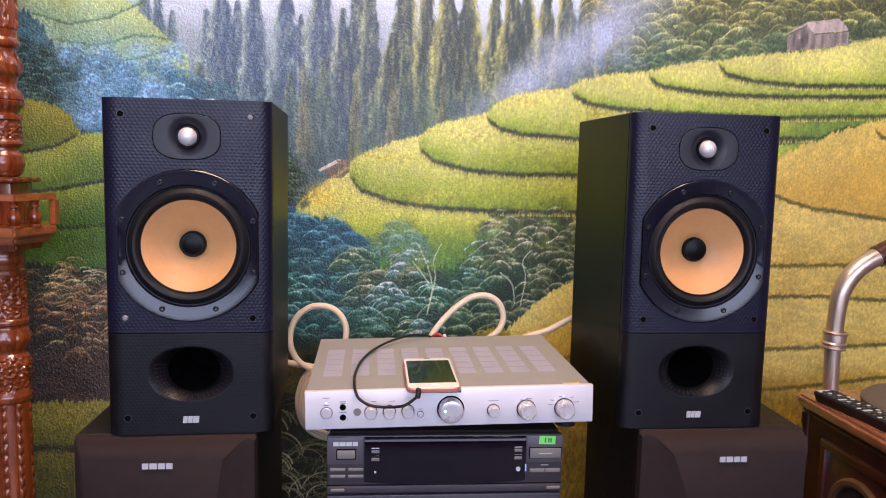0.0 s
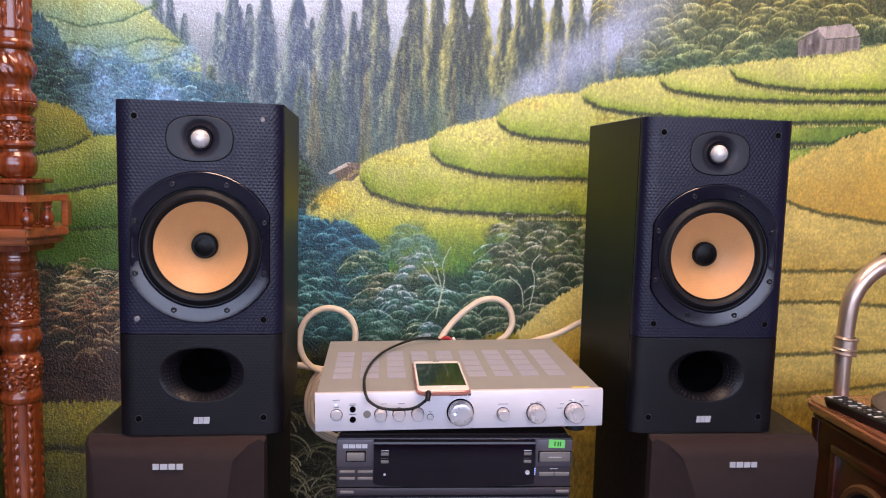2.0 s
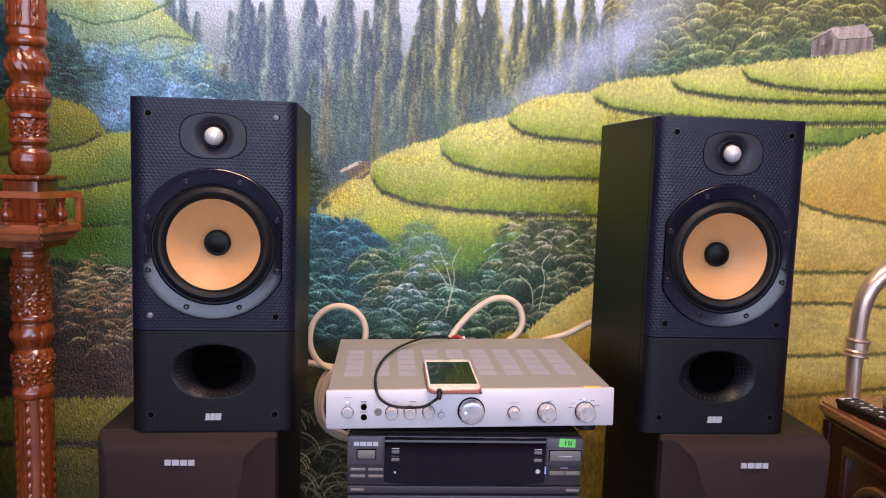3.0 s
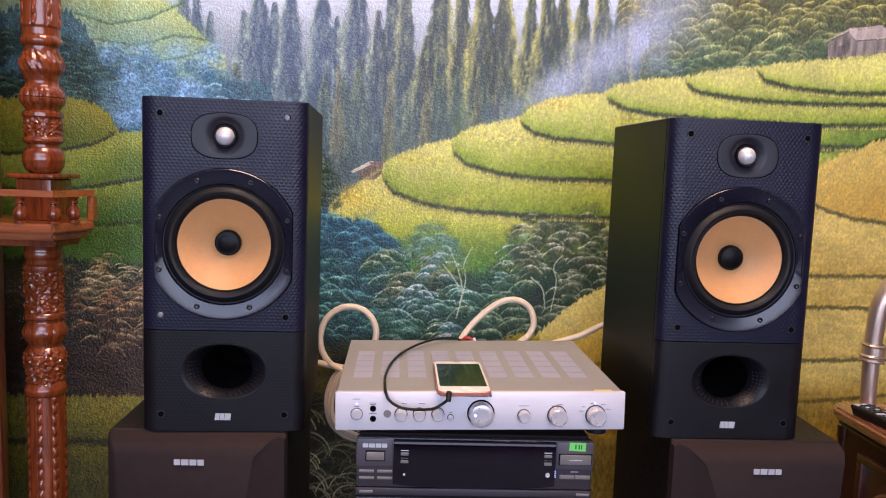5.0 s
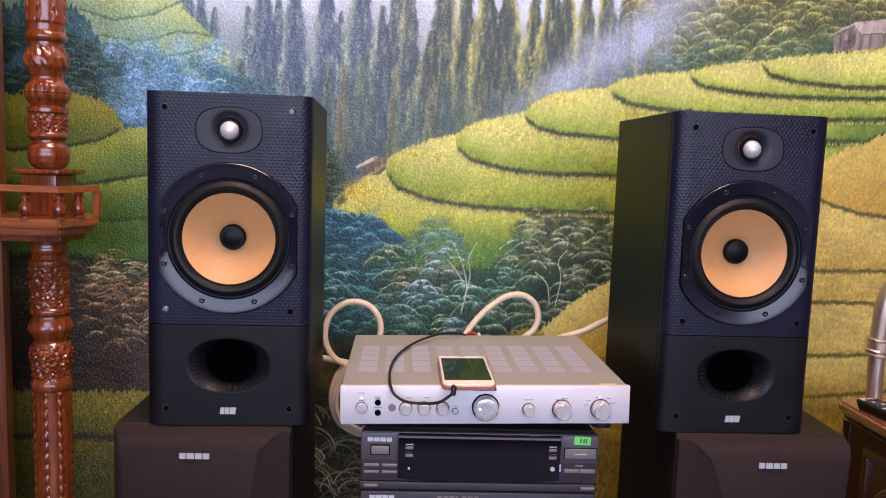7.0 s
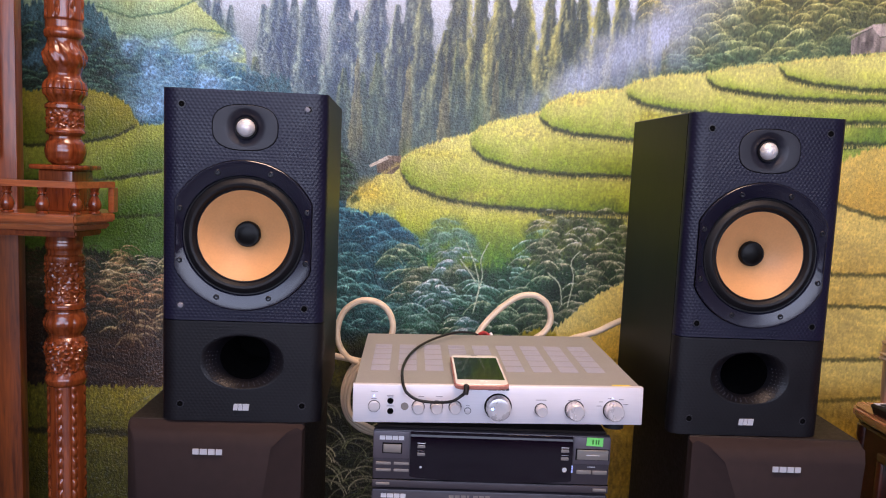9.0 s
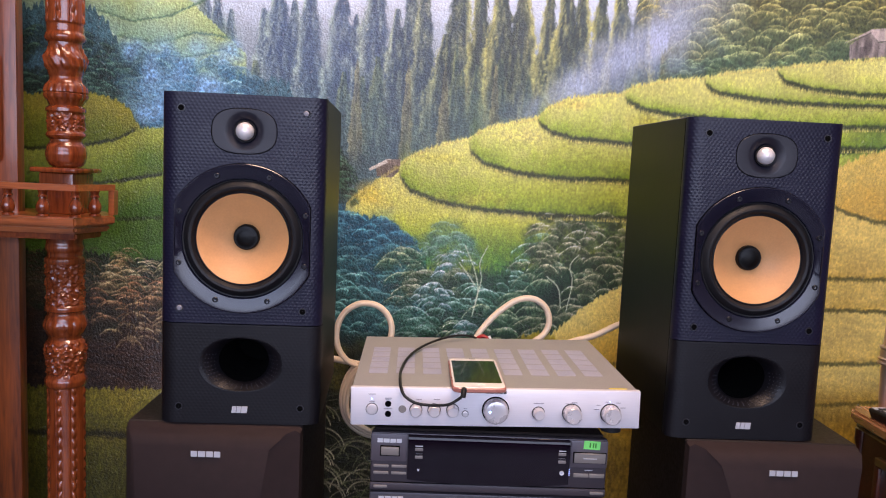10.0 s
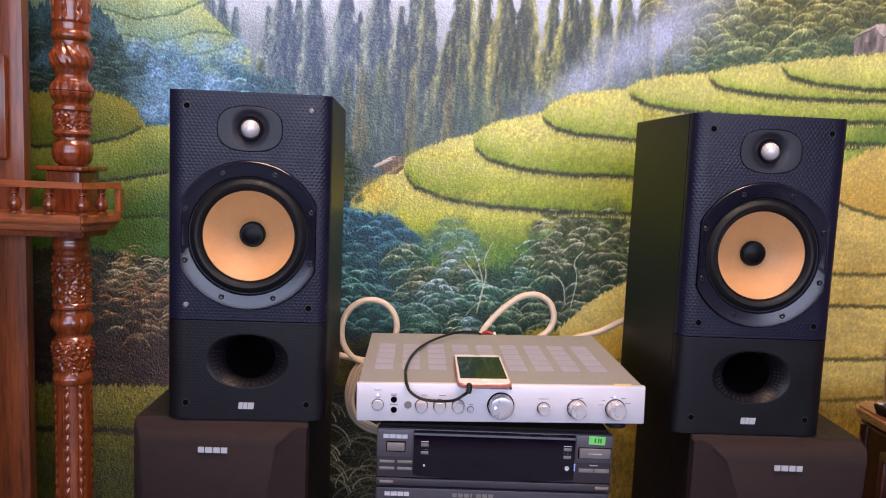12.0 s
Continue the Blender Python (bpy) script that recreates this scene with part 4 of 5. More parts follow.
def baffle(z0, z1):
    """Front moulding with sides that curve back into the cabinet."""
    prof = [(-0.118, 0.022), (-0.118, 0.0125), (-0.1155, 0.0075), (-0.110, 0.0035), (-0.102, 0.0008), (-0.094, 0.0), (0.094, 0.0), (0.102, 0.0008), (0.110, 0.0035), (0.1155, 0.0075), (0.118, 0.0125), (0.118, 0.022)]
    bm = bmesh.new()
    lo = [bm.verts.new((x, y, z0)) for x, y in prof]
    hi = [bm.verts.new((x, y, z1)) for x, y in prof]
    n = len(prof)
    for k in range(n):
        bm.faces.new((lo[k], lo[(k + 1) % n], hi[(k + 1) % n], hi[k]))
    bm.faces.new(lo)
    bm.faces.new(hi)
    bmesh.ops.recalc_face_normals(bm, faces=bm.faces)
    return bm


def blocks(name, widths, height, gap, material, parent, at, depth=0.001, lean=0.0):
    """A maker's mark as a row of plain blocks."""
    bm = bmesh.new()
    x = -(sum(widths) + gap * (len(widths) - 1)) / 2
    for w in widths:
        box(x, x + w, -depth, depth * 0.5, -height / 2, height / 2, bm=bm)
        x += w + gap
    for v in bm.verts:
        v.co.x += lean * v.co.z
    return part(name, bm, material, parent, "small silvery maker's mark", at, smooth=False)


TW_Z, WO_Z, PO_Z = 0.437, 0.2803, 0.0917
FRAME_R = 0.110


def bookshelf_speaker():
    e = empty("bookshelf_speaker", pose(0, 0, 0), "black ash two-way loudspeaker with orange woofer cone, grille off", "loudspeaker", "pair of bookshelf speakers")
    cab = part("cabinet", box(-0.118, 0.118, 0.0236, 0.293, 0, 0.49, 0.0015, 1), M_VENEER, e, "black ash veneered cabinet")
    up = part("baffle", baffle(0.1534, 0.4895), M_BAFFLE, e, "black moulded baffle with honeycomb relief")
    low = part("lower_baffle", baffle(0.001, 0.1522), M_LOWER, e, "matte black lower baffle")
    cut(up, plug(0.0886, 0.0886, -0.02, 0.05, 0, WO_Z, 2))
    cut(up, plug(0.0285, 0.0285, -0.02, 0.05, 0, TW_Z, 2))
    cut(low, plug(0.0600, 0.0405, -0.02, 0.05, 0.0005, PO_Z, 2.15))
    cut(cab, plug(0.075, 0.075, -0.01, 0.07, 0, WO_Z, 2))
    cut(cab, plug(0.044, 0.037, -0.01, 0.16, 0.001, PO_Z, 2.2))
    # tweeter
    tw = part("tweeter", loft([oval(0.0463, 0.0322, 0.0030, 0, TW_Z), oval(0.0463, 0.0322, -0.0001, 0, TW_Z), oval(0.0459, 0.0318, -0.0005, 0, TW_Z), oval(0.0300, 0.0290, -0.0005, 0, TW_Z, p=2), oval(0.0270, 0.0268, 0.0000, 0, TW_Z, p=2), oval(0.0235, 0.0235, 0.0014, 0, TW_Z, p=2),
                               oval(0.0195, 0.0195, 0.0038, 0, TW_Z, p=2), oval(0.0165, 0.0165, 0.0065, 0, TW_Z, p=2), oval(0.0145, 0.0145, 0.0090, 0, TW_Z, p=2)], True), M_PLATE, e, "flush black tweeter plate with a shallow horn")
    # near-black ring drawn in place of the shaded gap round the tweeter plate
    bm = loft([oval(0.0474, 0.0333, 0.0010, 0, TW_Z), oval(0.0474, 0.0333, -0.0002, 0, TW_Z), oval(0.0463, 0.0322, -0.0002, 0, TW_Z), oval(0.0463, 0.0322, 0.0010, 0, TW_Z)])
    part("plate_gap_shade", bm, M_RECESS_BLACK, tw)
    dome = [(0.0133, 0.0)] + [(0.0133 * math.cos(a), -0.0115 * math.sin(a)) for a in (0.2, 0.45, 0.7, 0.95, 1.2, 1.4)] + [(0.0004, -0.0115)]
    part("dome", lathe(dome, 32, axis="Y"), M_DOME, tw, "satin silver metal dome", pose(0, 0.0045, TW_Z))
    part("dome_surround", lathe([(0.0165, 0.0105), (0.0158, 0.0075), (0.0138, 0.0085), (0.0132, 0.0105)], 32, axis="Y", cap=False), M_RUBBER, tw, at=pose(0, -0.0040, TW_Z))
    # woofer

    def ring(r, y, clip=1.0):
        return [(max(-clip, min(clip, r * math.cos(2 * math.pi * k / 96))), y, WO_Z + r * math.sin(2 * math.pi * k / 96)) for k in range(96)]

    wo = part("woofer", loft([ring(FRAME_R, 0.0008, 0.0980), ring(FRAME_R, -0.0042, 0.0980), ring(FRAME_R - 0.0010, -0.0050, 0.0972), ring(0.1070, -0.0049, 0.0968), ring(0.0985, -0.0032, 0.0958), ring(0.0893, -0.0006), ring(0.0882, 0.0008), ring(0.0872, 0.005)]), M_BLACK_GLOSS, e, "glossy black woofer frame")
    # thin near-black ring stands in for shade in the gap round the frame
    part("frame_gap_shade", loft([ring(FRAME_R + 0.0009, -0.0002, 0.0989), ring(FRAME_R + 0.0009, -0.0005, 0.0989), ring(FRAME_R - 0.001, -0.0005, 0.0972)]), M_RECESS_BLACK, wo)
    part("surround", loft([ring(0.0874, 0.003), ring(0.0868, 0.0005), ring(0.0855, 0.0008), ring(0.0848, 0.0018), ring(0.0835, 0.0008), ring(0.0805, -0.003), ring(0.077, -0.0046), ring(0.0735, -0.0036), ring(0.071, -0.0005), ring(0.0695, 0.0025), ring(0.068, 0.0016), ring(0.0662, 0.0028)]), M_RUBBER, wo, "black rubber surround")
    part("cone", loft([ring(0.0668, 0.0022), ring(0.0655, 0.003), ring(0.058, 0.0088), ring(0.048, 0.0158), ring(0.038, 0.022), ring(0.030, 0.0265), ring(0.024, 0.0300), ring(0.0195, 0.034)]), M_CONE, wo, "orange woven cone")
    part("dust_cap", lathe([(0.0196, 0.0350), (0.0193, 0.0300), (0.0186, 0.0276), (0.0172, 0.0266), (0.0150, 0.0268), (0.012, 0.0256), (0.007, 0.0246), (0.0004, 0.0243)], 40, axis="Y"), M_CAP, wo, "glossy black dust cap", pose(0, 0, WO_Z))
    bm = lathe([(0.0042, -0.0046), (0.0042, -0.0056), (0.0034, -0.0064), (0.0022, -0.0064), (0.0018, -0.005), (0.0003, -0.005)], 14, axis="Y")
    scr = mesh_of("screw", bm, M_SCREW)
    for k in range(8):
        a = radians(22.5 + 45 * k)
        shared("screw", scr, wo, pose(0.0985 * math.cos(a), 0.0018, WO_Z + 0.0985 * math.sin(a)))
    # port
    po = part("port", loft([oval(0.0618, 0.0422, 0.0006, 0.0005, PO_Z, p=2.2), oval(0.0618, 0.0422, -0.0006, 0.0005, PO_Z, p=2.2), oval(0.0606, 0.0410, -0.0004, 0.0005, PO_Z, p=2.2), oval(0.0560, 0.0398, 0.0016, 0.0005, PO_Z, p=2.15), oval(0.0500, 0.0380, 0.0055, 0.0005, PO_Z, p=2.1), oval(0.0440, 0.0360, 0.0115, 0.001, PO_Z + 0.0008, p=2.05),
                            oval(0.0375, 0.0338, 0.0220, 0.001, PO_Z + 0.0015, p=2)]), M_LOWER, e, "flared black reflex port with dimpled mouth")
    # depth shade of the tube comes from its near-black colour
    part("throat", loft([oval(0.0375, 0.0338, 0.0220, 0.001, PO_Z + 0.0015, p=2), oval(0.0345, 0.0328, 0.034, 0.001, PO_Z + 0.002, p=2), oval(0.033, 0.032, 0.15, 0.001, PO_Z + 0.002, p=2)], True), M_RECESS_BLACK, po, "dark port tube")
    bm = bmesh.new()
    bmesh.ops.create_uvsphere(bm, u_segments=6, v_segments=4, radius=0.0009)
    dim = mesh_of("dimple", bm, M_DIMPLE)
    for row, (rx, rz, y, p) in enumerate(((0.0535, 0.0390, 0.0034, 2.13), (0.0500, 0.0378, 0.0058, 2.1), (0.0462, 0.0366, 0.0094, 2.07), (0.0424, 0.0353, 0.0142, 2.03))):
        for k, (a, b) in enumerate(stadium(rx, rz, 40, p)):
            if b < 0.35 * rz:
                shared("dimple", dim, po, pose(0.0008 + a, y, PO_Z + b + 0.0005))
    # sockets for the grille
    ringm = mesh_of("grille_socket", lathe([(0.0058, 0.0), (0.0056, -0.0009), (0.0044, -0.0009), (0.0040, 0.0006), (0.0004, 0.0006)], 18, axis="Y"), M_SOCKET)
    # black disc that paints the shaded hole of each socket
    core = mesh_of("hole_shade", lathe([(0.0043, -0.0012), (0.0043, -0.0014), (0.0004, -0.0014)], 14, axis="Y", cap=False), M_RECESS_BLACK)
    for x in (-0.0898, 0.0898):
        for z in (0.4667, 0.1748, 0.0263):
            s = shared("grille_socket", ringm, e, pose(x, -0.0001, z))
            shared("hole_shade", core, s, pose(0, 0.0004, 0))
    blocks("logo", (0.0062, 0.0060, 0.0088), 0.0098, 0.0008, M_LOGO, e, pose(0.0, -0.0006, 0.0228), lean=0.12)
    return e


spk = bookshelf_speaker()
spk.matrix_basis = pose(-0.1686, -0.5566, 0.4675, 0, 0, 2.34)
copy_thing(spk, pose(0.6018, -0.5466, 0.4675, 0, 0, 1.49))
for x, z in ((0.0885, 0.4660), (-0.0895, 0.1755)):
    part("grille_peg", lathe([(0.0042, 0.0), (0.0042, -0.0022), (0.0030, -0.0036), (0.0004, -0.0040)], 16, axis="Y"), M_PEG, spk, "grey peg left in a socket", pose(x, -0.0004, z))


def floor_speaker(x0, x1, front, il, ir, spread, mark):
    """Brown-black hi-fi loudspeaker whose cloth grille is faceted at its sides and top."""
    h, w, d = 0.467, x1 - x0, 0.29
    e = empty("floor_speaker", pose((x0 + x1) / 2, front, 0), "brown-black floor loudspeaker with faceted cloth grille", "loudspeaker", "pair of floor speakers")
    part("cabinet", box(-w / 2, w / 2, 0.002, d, 0.004, h, 0.002, 1), M_BROWN_CASE, e, "brown-black vinyl covered cabinet")
    bm = bmesh.new()
    a = w / 2
    zm, sl, sr = h - 0.115, spread[0], spread[1]

    def outline(foot, side_l, side_r, mid_l, mid_r, y, z0, z1, crown, yc, zc):
        return [(-a + foot + mid_l, y, z0), (a - foot - mid_r, y, z0), (a - mid_r, y, zm), (a - side_r, y, z1), (a - crown[1], yc, zc), (-a + crown[0], yc, zc), (-a + side_l, y, z1), (-a + mid_l, y, zm)]

    rim = outline(0, 0, 0, 0, 0, 0, 0.01, h - 0.004, (0.004, 0.004), 0, h - 0.001)
    lip = outline(0, 0.002, 0.002, 0.002, 0.002, -0.010, 0.014, h - 0.008, (0.010, 0.010), -0.010, h - 0.003)
    brow = outline(0, il * 0.87, ir * 0.87, il * 0.87 + sl, ir * 0.87 + sr, -0.034, 0.018, h - 0.022, (il * 0.48, ir * 0.48), -0.022, h - 0.006)
    fr = outline(0, il * 0.87 + 0.003, ir * 0.87 + 0.003, il * 0.87 + sl + 0.003, ir * 0.87 + sr + 0.003, -0.036, 0.02, h - 0.026, (il * 0.48 + 0.008, ir * 0.48 + 0.008), -0.030, h - 0.014)
    vs = [[bm.verts.new(p) for p in r] for r in (rim, lip, brow, fr)]
    for q, r in zip(vs, vs[1:]):
        for k in range(8):
            bm.faces.new((q[k], q[(k + 1) % 8], r[(k + 1) % 8], r[k]))
    bm.faces.new((*vs[-1][:4], *vs[-1][6:]))
    bm.faces.new(vs[-1][3:7])
    bmesh.ops.recalc_face_normals(bm, faces=bm.faces)
    g = part("grille", bm, M_CLOTH, e, "dark cloth grille with faceted edges")
    blocks("logo", (0.0088, 0.0104, 0.0096, 0.0090), 0.0082, 0.0016, M_LOGO, g, pose(mark, -0.0364, h - 0.0345), 0.0012)
    for x in (-a + 0.03, a - 0.03):
        for y in (0.03, d - 0.03):
            part("foot", lathe([(0.012, 0), (0.012, 0.006)], 16), M_RUBBER, e, at=pose(x, y, 0))
    return e


floor_speaker(-0.336, -0.074, -0.554, 0.022, 0.046, (0.004, 0.014), -0.004)
floor_speaker(0.514, 0.782, -0.552, 0.046, 0.012, (0.034, 0.004), 0.003)

# ---- amplifier ----
AMP = pose(0.216, -0.5738, 0.485, 0, -1.088, 0.684)
amp = empty("amplifier", AMP, "silver stereo amplifier with grey vented lid, switched on", "amplifier")
part("chassis", box(-0.2135, 0.2135, 0.006, 0.340, 0.002, 0.0535, 0.001, 1), M_COVER, amp, "grey painted steel chassis and lid")
lid = part("lid", box(-0.2145, 0.2145, 0.0065, 0.342, 0.0535, 0.0555, 0.0008, 1), M_COVER, amp, "grey painted steel lid with rows of vents")
part("front_panel", box(-0.216, 0.216, -0.004, 0.006, 0.0, 0.0576, 0.0016, 2), M_ALU, amp, "brushed silver front panel")
bm = bmesh.new()
for k in range(5):
    box(-0.0148, 0.0148, -0.0150 + 0.0062 * k, -0.0150 + 0.0062 * k + 0.0040, 0, 0.0007, bm=bm)
vent = mesh_of("vent", bm, M_SLAT_SHEEN, smooth=False)
for c in range(9):
    for r in range(5):
        shared("vent", vent, lid, pose(-0.180 + 0.0432 * c, 0.098 + 0.0355 * r, 0.0554))


def knob(name, r, depth, x, z, gap_shade=0.0, label="round satin silver knob"):
    prof = [(r * 1.02, 0.0), (r, -depth * 0.75), (r * 0.93, -depth * 0.95), (r * 0.85, -depth), (r * 0.4, -depth * 0.985), (0.0004, -depth * 0.98)]
    k = part(name, lathe(prof, 40, axis="Y"), M_KNOB, amp, label, pose(x, -0.0042, z))
    if gap_shade:
        # dark ring painted for the shadow and gap round the knob
        part("collar", lathe([(gap_shade, 0.0003), (gap_shade, -0.0012), (r * 1.0, -0.0012)], 40, axis="Y", cap=False), M_RECESS_BLACK if r > 0.016 else M_INK_SHADE, k)
    return k


KZ = 0.0252
knob("power_button", 0.0082, 0.004, -0.1845, KZ, 0.009, "round power button")
for x in (-0.1195, -0.0925, -0.065):
    knob("tone_knob", 0.0084, 0.014, x, KZ, 0.0097)
knob("tone_switch", 0.0042, 0.003, -0.0462, 0.0196, 0.005, "small round push switch")
vol = knob("volume_knob", 0.0182, 0.016, -0.0012, KZ + 0.0008, 0.0204, "large volume knob with a blue light dot")
knob("record_knob", 0.0084, 0.014, 0.063, KZ - 0.0025, 0.0096)
knob("input_knob", 0.0130, 0.018, 0.1130, KZ - 0.0022, 0.0146)
knob("selector_knob", 0.0136, 0.018, 0.1712, KZ - 0.0022, 0.0153)
part("light_dot", lathe([(0.0018, 0), (0.0012, -0.0006), (0.0002, -0.0007)], 12, axis="Y"), M_LED, vol, "lit blue dot", pose(-0.0095, -0.0160, 0.0015))
part("power_light", lathe([(0.0011, 0), (0.0008, -0.0005), (0.0002, -0.0006)], 12, axis="Y"), M_LED, amp, "small lit blue lamp", pose(-0.1848, -0.0042, 0.0405))
part("selector_light", lathe([(0.0008, 0), (0.0002, -0.0005)], 10, axis="Y"), M_LED, amp, "small lit blue lamp", pose(0.1700, -0.0042, 0.0415))
part("sensor_window", lathe([(0.0058, 0), (0.0054, -0.0006), (0.0004, -0.0006)], 24, axis="Y"), M_BUTTON, amp, "round grey sensor window", pose(-0.1395, -0.0042, KZ))
jack = mesh_of("socket", lathe([(0.0046, -0.0002), (0.0046, -0.0012), (0.0034, -0.0013), (0.003, -0.0004), (0.0003, -0.0004)], 20, axis="Y"), M_RECESS_BLACK)
for z in (0.0333, 0.0178):
    shared("socket", jack, amp, pose(-0.1605, -0.0042, z))


for x, z, w in ((-0.1845, 0.0475, 0.013), (-0.1605, 0.0415, 0.012), (-0.1605, 0.0392, 0.010), (-0.1605, 0.0255, 0.014), (-0.1845, 0.0365, 0.010), (-0.115, 0.0405, 0.010), (-0.0885, 0.0405, 0.012), (-0.056, 0.0415, 0.010), (-0.046, 0.0272, 0.007),
                (0.063, 0.037, 0.019), (0.106, 0.037, 0.006), (0.117, 0.0388, 0.011), (0.153, 0.0355, 0.007), (0.150, 0.029, 0.010), (0.183, 0.0392, 0.008), (0.190, 0.0318, 0.010), (0.1655, 0.0405, 0.006)):
    part("printed_mark", box(-w * 0.4, w * 0.4, -0.0003, 0.0003, -0.0004, 0.0004), M_PRINT, amp, at=pose(x, -0.0041, z), smooth=False)
blocks("logo", (0.0055, 0.0062, 0.0050, 0.0050, 0.0045), 0.0038, 0.0012, M_INK_SHADE, amp, pose(-0.001, -0.0043, 0.0528), 0.0003)
for x in (-0.185, 0.185):
    for y in (0.04, 0.31):
        part("foot", lathe([(0.016, 0.004), (0.016, -0.0139 - 0.019 * x)], 20), M_RUBBER, amp, at=pose(x, y, 0, 0, 1.088, 0))
tagged(part("sticker", box(-0.0135, 0.0135, -0.0035, 0.0035, 0, 0.0004), M_YELLOW, at=AMP @ pose(0.186, 0.012, 0.0556, 0, 0, 0)), "small yellow paper sticker on the amplifier lid", "sticker")

# ---- stacked hi-fi components ----


def component(z0, z1, label):
    e = empty("hifi_component", pose(0.21, -0.568, z0), label, "hi-fi component", "stacked hi-fi components")
    h = z1 - z0
    part("case", box(-0.175, 0.175, 0.012, 0.31, 0.0005, h - 0.001, 0.002, 1), M_BROWN_CASE, e, "black steel case")
    part("front_panel", box(-0.1785, 0.1785, -0.002, 0.012, 0.001, h - 0.003, 0.003, 2), M_DECK, e, "dark grey front panel")
    return e


for k in range(3):
    u = component(0.126 * k, 0.126 * (k + 1), "dark grey stacked hi-fi unit with silver lettering")
    blocks("logo", (0.0082, 0.0095, 0.0085, 0.0080), 0.0062, 0.001, M_INKW, u, pose(-0.146, -0.0025, 0.126 - 0.0125))
    bm = bmesh.new()
    for q in range(7):
        box(-0.062 + 0.0092 * q, -0.062 + 0.0092 * q + (0.0072 if q != 3 else 0.003), -0.0027, -0.0015, 0.126 - 0.0155, 0.126 - 0.0095, bm=bm)
    part("model_mark", bm, M_BUTTON, u, "faint printed model mark", smooth=False)
    part("tray", box(-0.12, 0.12, -0.0035, -0.001, 0.03, 0.085, 0.001, 1), M_DISPLAY, u, "dark glossy fascia window")
tuner = component(0.378, 0.471, "dark grey tuner unit with a wide black display")
# wide display with a curved foot
bm = bmesh.new()
nseg = 24
DISPLAY_TOP = ((0.0030, 0.0898), (-0.0005, 0.0888), (-0.0030, 0.0868), (-0.0046, 0.0836), (-0.0055, 0.0790))
grid = []
for k in range(nseg + 1):
    x = -0.123 + 0.244 * k / nseg
    zb = 0.0195 - 0.0055 * math.sin(math.pi * k / nseg) ** 0.6
    grid.append([bm.verts.new((x, y, z)) for y, z in (*DISPLAY_TOP, (-0.0058, 0.05), (-0.0055, zb), (0.002, zb - 0.001))])
for a, b in zip(grid, grid[1:]):
    for q in range(len(a) - 1):
        bm.faces.new((a[q], b[q], b[q + 1], a[q + 1]))
for side in (grid[0], grid[-1]):
    bm.faces.new(side)
bmesh.ops.recalc_face_normals(bm, faces=bm.faces)
disp = part("display", bm, M_DISPLAY, tuner, "wide glossy black display window")
part("side_fascia", box(-0.1788, -0.1245, -0.0034, 0.0, 0.0455, 0.0880, 0.0018, 2), M_FASCIA, tuner, "lighter grey fascia plate")
part("side_fascia", box(0.1225, 0.1788, -0.0034, 0.0, 0.0455, 0.0880, 0.0018, 2), M_FASCIA, tuner, "lighter grey fascia plate")
part("lower_lip", box(-0.1783, 0.1783, -0.0045, 0.0, 0.001, 0.0125, 0.0012, 2), M_DECK, tuner)
# near-black strip in place of a shaded groove above the lip
part("groove_shade", box(-0.1787, 0.1787, -0.0026, 0.0, 0.0128, 0.0138), M_RECESS_BLACK, tuner)
blocks("logo", (0.0080, 0.0092, 0.0083, 0.0078), 0.0060, 0.001, M_INKW, tuner, pose(-0.151, -0.0036, 0.0780))


def button(x, z, w, h, d=0.0022, mat=M_BUTTON, parent=tuner, name="button", y=-0.002):
    return part(name, box(-w / 2, w / 2, -d, 0.001, -h / 2, h / 2, min(0.0008, h * 0.25), 2), mat, parent, at=pose(x, y, z))


# black slab under the button gives the recess its shade by colour
part("button_recess_shade", box(-0.165, -0.135, -0.0038, -0.001, 0.0535, 0.0705, 0.0006, 1), M_RECESS_BLACK, tuner)
button(-0.150, 0.0620, 0.0265, 0.0125, 0.0042)
for x in (-0.1625, -0.1355):
    for z in (0.0380, 0.0275):
        button(x, z, 0.0225, 0.0042)
button(-0.1625, 0.0072, 0.0205, 0.0040, y=-0.0045)
# same painted recess shade behind the large right button
part("button_recess_shade", box(0.126, 0.177, -0.0038, -0.001, 0.0525, 0.0705, 0.0006, 1), M_RECESS_BLACK, tuner)
button(0.1515, 0.0615, 0.0475, 0.0150, 0.0044)
button(0.1515, 0.0675, 0.0400, 0.0020, 0.0050)
button(0.1515, 0.0612, 0.0200, 0.0010, 0.0048, M_INKW, name="legend")
for x in (0.1400, 0.1640):
    button(x, 0.0335, 0.0228, 0.0060)
button(0.1650, 0.0070, 0.0205, 0.0042, y=-0.0045)
for x in (-0.1065, 0.1095):
    for z in (0.0665, 0.0545):
        button(x, z, 0.0118, 0.0050, 0.0010, parent=disp, name="display_button", y=-0.0055)
        button(x, z + 0.0050, 0.0118, 0.0016, 0.0003, M_INKW, disp, "legend", -0.0054)
button(-0.1065, 0.0345, 0.0035, 0.0038, 0.0008, M_INKW, disp, "legend", -0.0054)
part("timer_button", lathe([(0.0036, 0), (0.0034, -0.0012), (0.0022, -0.0012), (0.002, -0.0004), (0.0002, -0.0004)], 18, axis="Y"), M_INKW, disp, "small ringed push button", pose(0.1100, -0.0056, 0.0372))
# small glowing bars imitate the bluish window reflection in the display
bm = bmesh.new()
for z in (0.0425, 0.0395, 0.0365, 0.0335):
    box(0.1205, 0.1225, -0.0058, -0.0052, z, z + 0.0018, bm=bm)
